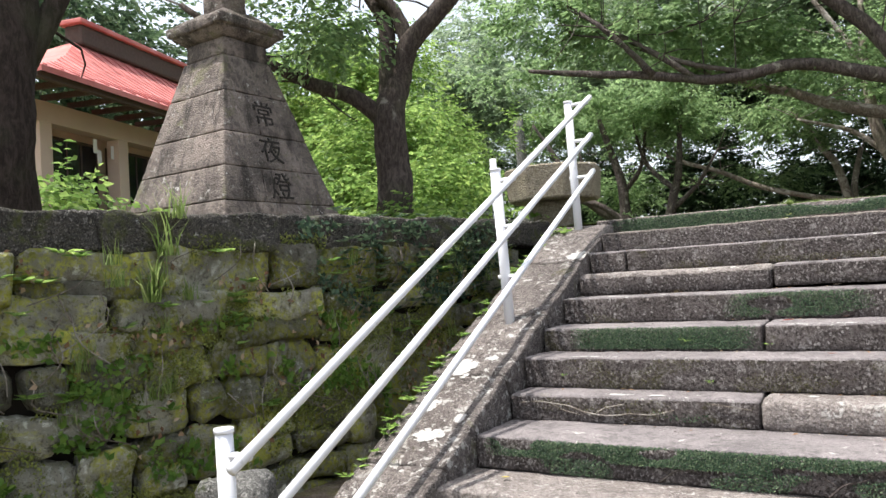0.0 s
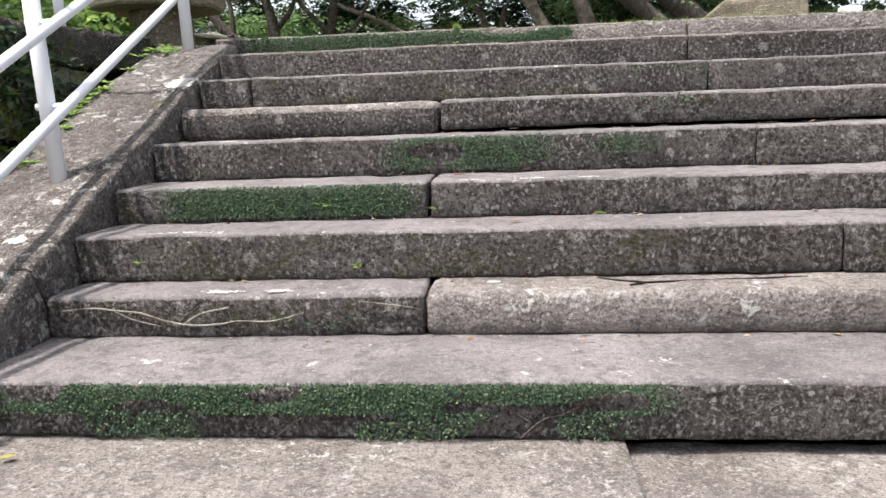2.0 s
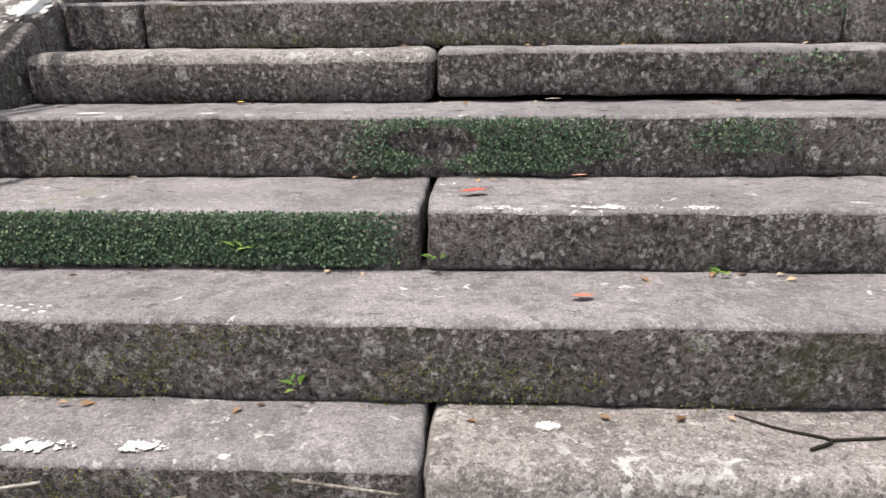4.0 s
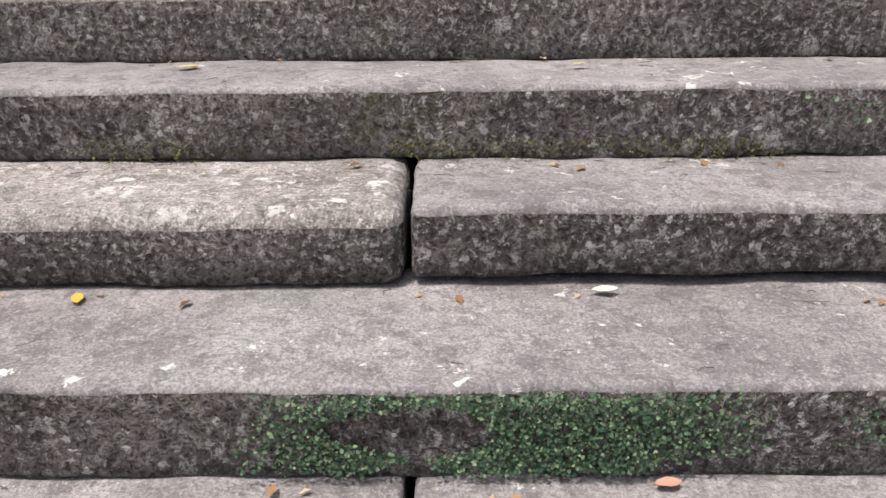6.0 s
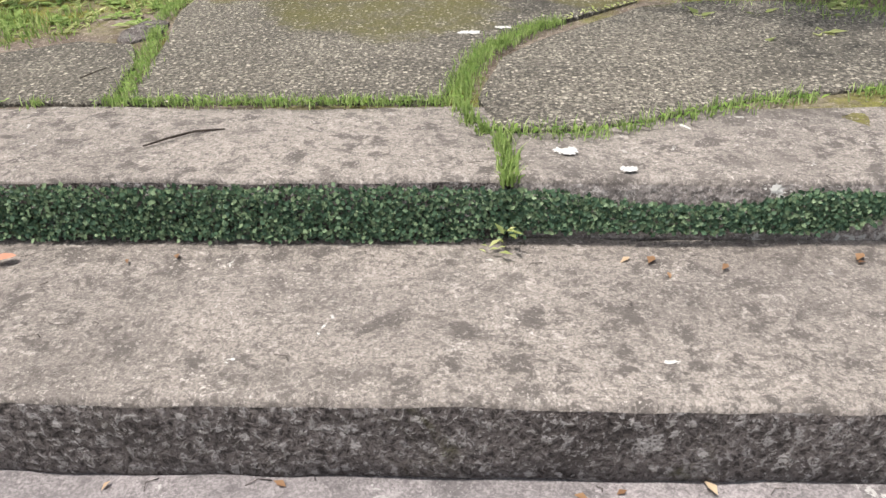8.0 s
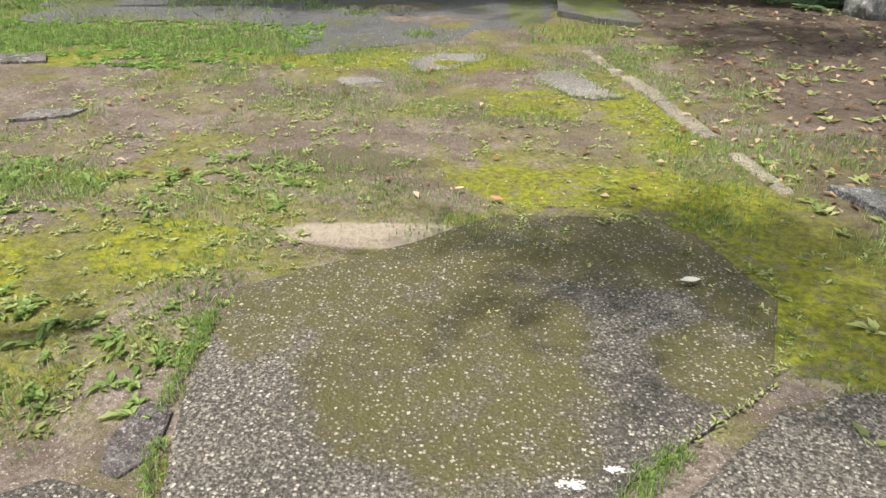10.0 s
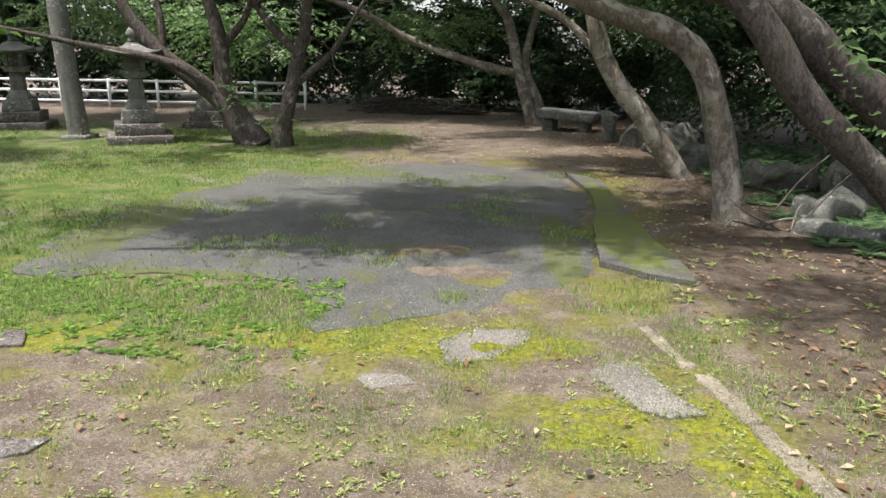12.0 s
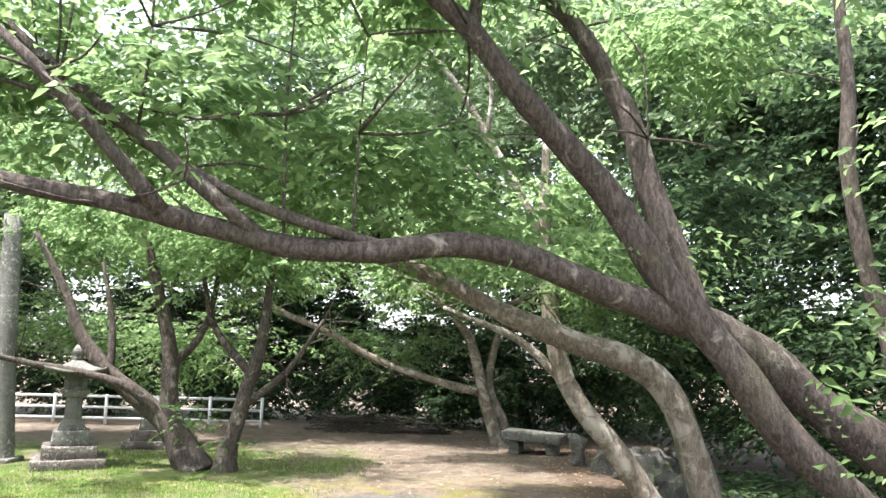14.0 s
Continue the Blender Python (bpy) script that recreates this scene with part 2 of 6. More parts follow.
CARVED = Mat("carved_groove", 0.95).done((0.03, 0.027, 0.024, 1))
CRACK = Mat("joint_soil", 1.0, 0.1).done((0.018, 0.015, 0.012, 1))


def aggregate_mat(name, base, stones, moss, soil=0.0, spots=(), green=(0.062, 0.056, 0.016)):
    q = Mat(name, 0.85, 0.3)
    vor = q.voronoi(75)
    c = q.mix(q.step(q.noise(2.2, 5), 0.35, 0.65), base, tuple(v * 1.5 for v in base))
    rnd = q.t.nodes.new("ShaderNodeSeparateColor")
    q.t.links.new(vor.outputs["Color"], rnd.inputs[0])
    c = q.mix(q.step(q.noise(55, 5, 0.76, warp=0.4), 0.48, 0.58, 0, 0.85), c, tuple(k * 0.55 for k in stones))
    c = q.mix(q.step(q.noise(1.7, 4, 0.6), 0.45, 0.62, 0, 0.45), c, tuple(k * 0.6 for k in base))
    c = q.mix(q.step(q.noise(85, 4, 0.72), 0.45, 0.53, 0.85, 0), c, tuple(k * 0.35 for k in base))
    mossy = 0.0
    for sp in spots:
        mossy = q.math("MAXIMUM", q.spot(*sp), mossy)
    if spots:
        mossy = q.math("MULTIPLY", mossy, q.step(q.noise(6, 5, 0.7), 0.32, 0.58, 0.3, 1.0))
        c = q.mix(q.math("MULTIPLY", mossy, 0.85), c, green)
    reach = q.math("ADD", q.math("MULTIPLY", rnd.outputs[0], 0.42), q.math("MULTIPLY", q.noise(140, 2), 0.25))
    peb = q.step(q.math("SUBTRACT", q.math("ADD", reach, q.math("MULTIPLY", q.math("SUBTRACT", q.noise(160, 3, 0.7), 0.5), 0.5)), vor.outputs["Distance"]), 0.06, 0.14, 0, 0.85)
    c = q.mix(peb, c, q.mix(rnd.outputs[1], tuple(k * 0.16 for k in stones), tuple(k * 0.95 for k in stones)))
    chips = q.voronoi(42, q.stretch(1.0, 1.0, 1.0))
    pick = q.t.nodes.new("ShaderNodeSeparateColor")
    q.t.links.new(chips.outputs["Color"], pick.inputs[0])
    shape = q.math("ADD", chips.outputs["Distance"], q.math("MULTIPLY", q.math("SUBTRACT", q.noise(90, 2), 0.5), 0.9))
    c = q.mix(q.math("MULTIPLY", q.step(shape, 0.26, 0.20), q.step(pick.outputs[0], 0.86, 0.90)), c, q.mix(pick.outputs[1], tuple(k * 0.5 for k in stones), tuple(k * 0.95 for k in stones)))
    c = q.mix(q.math("MULTIPLY", q.step(q.noise(1.5, 9, 0.75, warp=0.5), 0.68 - moss, 0.74 - moss, 0, 0.85), q.step(q.noise(25, 4, 0.7), 0.38, 0.55, 0.3, 1.0)), c, (0.085, 0.09, 0.024))
    if spots:
        c = q.mix(q.math("MULTIPLY", mossy, q.step(q.noise(30, 4, 0.7), 0.44, 0.60, 0.05, 0.5)), c, tuple(k * 1.2 for k in green))
    if soil:
        c = q.mix(q.step(q.noise(1.7, 9, 0.75, warp=0.8), 0.70 - soil, 0.73 - soil, 0, 0.9), c, q.mix(q.noise(7), (0.10, 0.105, 0.03), (0.20, 0.165, 0.11)))
    h = q.math("ADD", q.math("MULTIPLY", vor.outputs["Distance"], -1.0), q.noise(120, 3))
    return q.done(c, h, 0.7, 0.008)


AGG = aggregate_mat("washed_aggregate_concrete", (0.066, 0.058, 0.047), (0.42, 0.38, 0.31), 0.04, 0.0, ((-0.6, 10.3, 0.5, 0.45), (-0.35, 9.75, 0.5, 0.65), (0.6, 9.75, 0.3, 0.25), (0.25, 10.5, 0.65, 0.35), (0.75, 10.1, 0.2, 0.3), (-1.0, 9.9, 0.2, 0.3)))
PAD = aggregate_mat("worn_dark_concrete", (0.085, 0.083, 0.08), (0.26, 0.255, 0.24), 0.12, 0.06, ((-2.2, 14.3, 0.35, 0.3), (-3.4, 15.1, 0.9, 0.2), (0.1, 16.5, 0.2, 1.6), (-4.7, 17, 0.4, 1.6), (-3.5, 21.0, 1.4, 0.5)), (0.075, 0.088, 0.018))
MOSS_PAD = aggregate_mat("moss_grown_concrete", (0.10, 0.095, 0.085), (0.26, 0.255, 0.24), 0.1, 0.05, ((0.85, 16.9, 0.42, 1.3), (0.8, 19.2, 0.3, 1.0)), (0.10, 0.12, 0.016))

WORN = aggregate_mat("pale_worn_concrete", (0.17, 0.155, 0.135), (0.46, 0.43, 0.38), 0.05, 0.08)


def ground_mat():
    q = Mat("soil_moss_and_grass", 0.97, 0.15)
    x, y = q.axis(0), q.axis(1)
    n1, n2, n3 = q.noise(0.55, 5, 0.6), q.noise(2.4, 6, 0.65, warp=0.4), q.noise(45, 4, 0.7)
    soil = q.mix(q.step(n2, 0.35, 0.68), (0.122, 0.096, 0.078), (0.232, 0.19, 0.158))
    soil = q.mix(q.step(q.noise(5.5, 5, 0.7, warp=0.4), 0.46, 0.62, 0, 0.75), soil, (0.098, 0.074, 0.058))
    soil = q.mix(q.step(n3, 0.42, 0.62, 0, 0.7), soil, (0.085, 0.065, 0.045))
    soil = q.mix(q.step(q.noise(110, 2), 0.60, 0.68, 0, 0.8), soil, (0.40, 0.36, 0.31))
    moss = q.mix(q.step(q.noise(30, 4, 0.7), 0.35, 0.65), (0.085, 0.09, 0.016), (0.19, 0.19, 0.026))
    vivid = q.mix(q.step(q.noise(30, 4, 0.7), 0.35, 0.65), (0.10, 0.112, 0.014), (0.23, 0.235, 0.022))
    grass = q.mix(q.step(n2, 0.3, 0.7), (0.06, 0.10, 0.024), (0.12, 0.165, 0.044))
    wob = q.math("MULTIPLY", q.math("SUBTRACT", n1, 0.5), 7.0)
    left = q.step(q.math("ADD", x, wob), -2.6, -4.6)
    far = q.step(q.math("ADD", y, wob), 26.5, 29.5, 1.0, 0.0)
    bare = q.step(n2, 0.40, 0.62, 1.0, 0.25)
    mossy = q.math("MULTIPLY", q.step(q.noise(0.8, 6, 0.7, warp=0.8), 0.45, 0.58), q.step(q.math("ADD", x, wob), 2.2, 0.8))
    mossy = q.math("MULTIPLY", mossy, q.step(y, 22, 25, 1, 0))
    c = q.mix(q.math("MULTIPLY", mossy, q.step(n3, 0.3, 0.62, 0.35, 0.95)), soil, moss)
    for sp in ((0.3, 11.2, 0.75, 0.28), (1.0, 10.6, 0.45, 0.7), (-2.1, 11.1, 0.25, 0.15), (-1.6, 10.4, 0.3, 0.3), (-2.5, 10.0, 0.5, 0.45), (1.0, 10.0, 0.3, 0.4), (0.05, 12.6, 0.35, 0.4), (0.75, 12.4, 0.3, 0.7), (-1.3, 13.8, 1.4, 0.3), (-3.6, 13.7, 0.35, 0.4)):
        c = q.mix(q.math("MULTIPLY", q.spot(*sp), q.step(q.noise(14, 6, 0.75), 0.36, 0.58, 0.15, 1.0)), c, vivid)
    left = q.math("MULTIPLY", left, q.step(q.math("ADD", y, q.math("MULTIPLY", wob, 0.15)), 13.3, 14.1))
    c = q.mix(q.math("MULTIPLY", q.math("MULTIPLY", left, far), bare), c, grass)
    for sp in ((-2.0, 12.45, 0.8, 0.6), (-1.1, 12.85, 0.6, 0.35), (-0.1, 12.05, 0.75, 0.35), (-0.66, 10.98, 0.32, 0.3), (-1.0, 11.95, 0.7, 0.3), (-2.6, 11.6, 0.5, 0.4), (-1.9, 10.9, 0.35, 0.25)):
        c = q.mix(q.math("MULTIPLY", q.spot(*sp), q.step(n2, 0.36, 0.56, 0.9, 0.45)), c, soil)
    c = q.mix(q.math("MULTIPLY", q.spot(-1.1, 11.45, 0.5, 0.2), 0.75), c, (0.085, 0.078, 0.04))
    c = q.mix(q.math("MULTIPLY", q.spot(-0.62, 10.58, 0.55, 0.13, 0.3), q.step(n3, 0.3, 0.6, 0.5, 1.0)), c, (0.33, 0.275, 0.21))
    litter = q.step(q.math("ADD", x, q.math("MULTIPLY", wob, 0.3)), 0.9, 1.7)
    c = q.mix(q.math("MULTIPLY", litter, q.step(n3, 0.3, 0.6, 0.3, 0.9)), c, q.mix(q.step(q.noise(7, 5, 0.7), 0.4, 0.6), (0.055, 0.04, 0.03), (0.105, 0.078, 0.057)))
    return q.done(c, q.math("ADD", n3, n2), 0.9, 0.03)


GROUND = ground_mat()
PAINT = Mat("white_rail_paint", 0.42, 0.4)
PAINT = PAINT.done(PAINT.mix(PAINT.step(PAINT.noise(14, 5, 0.7), 0.6, 0.72, 0, 0.6), (0.72, 0.73, 0.77), (0.40, 0.39, 0.38)), PAINT.noise(60, 3), 0.15, 0.003)
LEAF_CHERRY = leaf_mat("cherry_leaf", (0.07, 0.125, 0.046), (0.112, 0.19, 0.07), (0.165, 0.245, 0.098), 0.6, 0.55)
# haze of distance is mixed into these leaf colours: paler and bluer
LEAF_HAZED = leaf_mat("haze_tinted_foliage", (0.085, 0.135, 0.075), (0.14, 0.20, 0.115), (0.22, 0.28, 0.165), 0.5, 0.6)
LEAF_DARK = leaf_mat("evergreen_leaf", (0.02, 0.042, 0.021), (0.042, 0.079, 0.035), (0.085, 0.135, 0.06), 0.4, 0.65)
LEAF_BUSH = leaf_mat("bush_leaf", (0.06, 0.13, 0.02), (0.11, 0.20, 0.035), (0.20, 0.30, 0.06), 0.5)
LEAF_IVY = leaf_mat("creeping_fig_leaf", (0.021, 0.045, 0.027), (0.053, 0.096, 0.053), (0.165, 0.22, 0.12), 0.2, 0.5)
LEAF_WEED = leaf_mat("pale_weed_leaf", (0.12, 0.15, 0.05), (0.22, 0.25, 0.085), (0.36, 0.38, 0.17), 0.4, 0.6)
GRASS = leaf_mat("grass_blade", (0.09, 0.145, 0.034), (0.15, 0.22, 0.054), (0.25, 0.31, 0.11), 0.35, 0.6)
DRY = leaf_mat("dry_leaf", (0.10, 0.05, 0.025), (0.22, 0.13, 0.07), (0.42, 0.33, 0.22), 0.2, 0.7)
LEAF_FERN = leaf_mat("fern_frond", (0.05, 0.10, 0.045), (0.10, 0.18, 0.08), (0.19, 0.28, 0.13), 0.4, 0.5)
LEAF_OLIVE = leaf_mat("olive_moss", (0.04, 0.042, 0.013), (0.08, 0.08, 0.022), (0.14, 0.14, 0.04), 0.2, 0.85)
LEAF_MOSS = leaf_mat("cushion_moss", (0.085, 0.10, 0.026), (0.16, 0.185, 0.045), (0.27, 0.30, 0.08), 0.25, 0.8)
BARK = bark_mat("cherry_bark", (0.042, 0.034, 0.031), (0.135, 0.113, 0.104), 0.57)
BARK_MID = bark_mat("smooth_brown_bark", (0.038, 0.03, 0.026), (0.12, 0.098, 0.087), 0.6)
BARK_PALE = bark_mat("pale_bark", (0.11, 0.09, 0.076), (0.29, 0.25, 0.21), 0.48, (0.42, 0.39, 0.35))
BARK_DARK = bark_mat("dark_bark", (0.02, 0.015, 0.012), (0.06, 0.045, 0.038), 0.68)
WHITEWASH = Mat("cream_plaster", 0.8)
WHITEWASH = WHITEWASH.done(WHITEWASH.mix(WHITEWASH.noise(3), (0.52, 0.40, 0.32), (0.62, 0.50, 0.41)))
ROOF = Mat("red_metal_roof", 0.5, 0.4)
ROOF = ROOF.done(ROOF.mix(ROOF.step(ROOF.noise(2, 5), 0.3, 0.7), (0.42, 0.115, 0.10), (0.56, 0.20, 0.18)))
WOOD_DARK = Mat("dark_timber", 0.8)
WOOD_DARK = WOOD_DARK.done(WOOD_DARK.mix(WOOD_DARK.noise(20, 4), (0.05, 0.035, 0.028), (0.12, 0.09, 0.075)))
GLASS = Mat("dark_window_glass", 0.15, 0.5).done((0.012, 0.013, 0.016, 1))
PAPER = Mat("white_paper", 0.8).done((0.75, 0.75, 0.74, 1))


# ---- mesh helpers ----
def link_mesh(name, verts, faces, mats, parent=None, label="", index=None, smooth=False):
    me = bpy.data.meshes.new(name)
    me.from_pydata([tuple(v) for v in verts], [], [tuple(f) for f in faces])
    for m in (mats if isinstance(mats, (list, tuple)) else [mats]):
        me.materials.append(m)
    if index is not None:
        me.polygons.foreach_set("material_index", index)
    if smooth:
        me.polygons.foreach_set("use_smooth", [True] * len(me.polygons))
    me.update()
    ob = new(name, me)
    if parent is not None:
        ob.parent = parent
    if label:
        ob["label"] = label
    return ob


def holder(name, at=(0, 0, 0), turn=0.0):
    ob = new(name)
    ob.matrix_basis = pose(*at, 0, 0, turn)
    ob.empty_display_size = 0.1
    return ob


def block_data(size, cell=0.06, bevel=0.015, rough=0.006, seed=0, lump=0.0, taper=(1.0, 1.0)):
    """A worn stone block about its centre: rounded edges, uneven faces. Gives verts, faces."""
    half = np.array(size) / 2
    r0 = min(bevel, *(half * 0.45))
    lines = []
    for h in half:
        inner = np.linspace(-(h - r0), h - r0, max(1, int(round(2 * (h - r0) / cell))) + 1)
        lines.append(np.concatenate([[-h], inner, [h]]))
    n = [len(l) - 1 for l in lines]
    index, verts, faces = {}, [], []

    def vert(i, j, k):
        key = (i, j, k)
        if key not in index:
            p = np.array([lines[0][i], lines[1][j], lines[2][k]])
            r = r0
            core = np.clip(p, -(half - r), half - r)
            d = p - core
            ln = np.linalg.norm(d)
            if ln > 1e-9:
                p = core + d / ln * r
            f = (p[2] / half[2] + 1) / 2
            p = p * np.array([1 + (taper[0] - 1) * f, 1 + (taper[1] - 1) * f, 1])
            v = Vector(p) * 9 + Vector((seed * 3.7, seed * 1.3, seed * 7.1))
            w = noise.noise_vector(v) * rough
            if lump:
                w = w + noise.noise_vector(v * 0.33) * lump
            index[key] = len(verts)
            verts.append((p[0] + w[0], p[1] + w[1], p[2] + w[2]))
        return index[key]

    for ax in range(3):
        u, v = (ax + 1) % 3, (ax + 2) % 3
        for side in (0, n[ax]):
            for a in range(n[u]):
                for b in range(n[v]):
                    quad = []
                    for da, db in ((0, 0), (1, 0), (1, 1), (0, 1)):
                        c = [0, 0, 0]
                        c[ax], c[u], c[v] = side, a + da, b + db
                        quad.append(vert(*c))
                    faces.append(quad if side else quad[::-1])
    return verts, faces


def block(name, size, at, mats, parent=None, turn=0.0, label="", cell=0.06, bevel=0.015, rough=0.006, seed=0, lump=0.0, taper=(1.0, 1.0), top_mat=False, tilt=(0, 0), smooth=True):
    vs, fs = block_data(size, cell, bevel, rough, seed, lump, taper)
    idx = None
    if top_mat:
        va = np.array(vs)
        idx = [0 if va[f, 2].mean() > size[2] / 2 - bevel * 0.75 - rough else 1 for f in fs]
    ob = link_mesh(name, vs, fs, mats, parent, label, idx, smooth)
    ob.matrix_basis = pose(*at, tilt[0], tilt[1], turn)
    return ob


def spline(points, per=5):
    """Points with radii (x, y, z, r) smoothed into a finer line."""
    p = np.array(points, float)
    q = np.vstack([2 * p[0] - p[1], p, 2 * p[-1] - p[-2]])
    out = []
    for i in range(1, len(q) - 2):
        for s in np.linspace(0, 1, per, endpoint=False):
            a, b, c, d = q[i - 1], q[i], q[i + 1], q[i + 2]
            out.append(0.5 * (2 * b + (c - a) * s + (2 * a - 5 * b + 4 * c - d) * s * s + (3 * b - a - 3 * c + d) * s ** 3))
    out.append(p[-1])
    out = np.array(out)
    out[:, 3] = np.maximum(out[:, 3], 0.004)
    return out


def tube_data(points, seg=10, per=5, lump=0.12, base=0, seed=0):
    line = spline(points, per) if per > 1 else np.array(points, float)
    verts, faces = [], []
    up = Vector((0.3, 0.2, 1))
    for i, (x, y, z, r) in enumerate(line):
        a, b = line[max(0, i - 1)][:3], line[min(len(line) - 1, i + 1)][:3]
        d = Vector(b - a).normalized()
        s = d.cross(up)
        s = s.normalized() if s.length > 1e-4 else Vector((1, 0, 0))
        t = d.cross(s)
        for k in range(seg):
            an = 2 * math.pi * k / seg
            o = s * math.cos(an) + t * math.sin(an)
            c = Vector((x, y, z))
            w = 1 + lump * noise.noise((c * 2.2 + o * 0.9) + Vector((seed, 0, 0))) + lump * 0.5 * noise.noise(c * 7 + o * 2.5)
            verts.append(tuple(c + o * r * w))
    for i in range(len(line) - 1):
        for k in range(seg):
            a, b = base + i * seg + k, base + i * seg + (k + 1) % seg
            faces.append((a, b, b + seg, a + seg))
    faces.append(tuple(base + k for k in range(seg))[::-1])
    faces.append(tuple(base + (len(line) - 1) * seg + k for k in range(seg)))
    return verts, faces


def tubes(name, lines, mat, parent=None, label="", seg=10, per=5, lump=0.12):
    vs, fs = [], []
    for i, l in enumerate(lines):
        v, f = tube_data(l, seg, per, lump, len(vs), i)
        vs += v
        fs += f
    return link_mesh(name, vs, fs, mat, parent, label, None, True)


def slab(name, outline, z0, z1, mat, parent=None, wob=0.03, label="", step_len=0.15, seed=1):
    """A flat stone or pad with an uneven outline."""
    pts = []
    for i, a in enumerate(outline):
        b = outline[(i + 1) % len(outline)]
        n = max(1, int(math.dist(a, b) / step_len))
        for k in range(n):
            s = k / n
            p = Vector((a[0] + (b[0] - a[0]) * s, a[1] + (b[1] - a[1]) * s, 0))
            w = noise.noise_vector(p * 4 + Vector((seed, 0, 0))) * wob + noise.noise_vector(p * 1.1 + Vector((0, seed, 0))) * wob * 1.5
            pts.append((p.x + w.x, p.y + w.y))
    bm = bmesh.new()
    top = [bm.verts.new((x, y, z1 - 0.006)) for x, y in pts]
    cx, cy = sum(p[0] for p in pts) / len(pts), sum(p[1] for p in pts) / len(pts)
    inner = [bm.verts.new((cx + (x - cx) * 0.985, cy + (y - cy) * 0.985, z1)) for x, y in pts]
    low = [bm.verts.new((x, y, z0)) for x, y in pts]
    m = len(pts)
    for i in range(m):
        j = (i + 1) % m
        bm.faces.new((low[i], low[j], top[j], top[i]))
        bm.faces.new((top[i], top[j], inner[j], inner[i]))
    bm.faces.new(inner)
    bmesh.ops.recalc_face_normals(bm, faces=bm.faces)
    me = bpy.data.meshes.new(name)
    bm.to_mesh(me)
    bm.free()
    me.materials.append(mat)
    ob = new(name, me)
    if parent is not None:
        ob.parent = parent
    if label:
        ob["label"] = label
    return ob


def raw_mesh(name, verts, quads, mat, parent=None, label=""):
    """A mesh from numpy arrays, quick for foliage."""
    me = bpy.data.meshes.new(name)
    me.vertices.add(len(verts))
    me.vertices.foreach_set("co", np.ascontiguousarray(verts, dtype=np.float32).ravel())
    k = quads.shape[1]
    me.loops.add(quads.size)
    me.loops.foreach_set("vertex_index", quads.astype(np.int32).ravel())
    me.polygons.add(len(quads))
    me.polygons.foreach_set("loop_start", np.arange(0, quads.size, k, dtype=np.int32))
    me.polygons.foreach_set("loop_total", np.full(len(quads), k, dtype=np.int32))
    me.materials.append(mat)
    me.update(calc_edges=True)
    ob = new(name, me)
    if parent is not None:
        ob.parent = parent
    if label:
        ob["label"] = label
    return ob


def unit(a):
    return a / np.maximum(np.linalg.norm(a, axis=-1, keepdims=True), 1e-9)


def leaf_arrays(base, along, up, length, width):
    """Pointed leaves, folded a little along the middle: 6 corners, 2 quads each."""
    along = unit(along)
    side = unit(np.cross(along, up))
    nrm = np.cross(side, along)
    L, W = length[:, None], width[:, None]
    mid = base + along * L * 0.5 - nrm * L * 0.03
    tip = base + along * L - nrm * L * 0.16
    l1 = base + along * L * 0.45 + side * W * 0.5 + nrm * W * 0.14
    r1 = base + along * L * 0.45 - side * W * 0.5 + nrm * W * 0.14
    v = np.stack([base, l1, tip, r1], 1).reshape(-1, 3)
    q = np.arange(len(base))[:, None] * 4
    return v, np.concatenate([q + [0, 1, 2], q + [0, 2, 3]], 0)


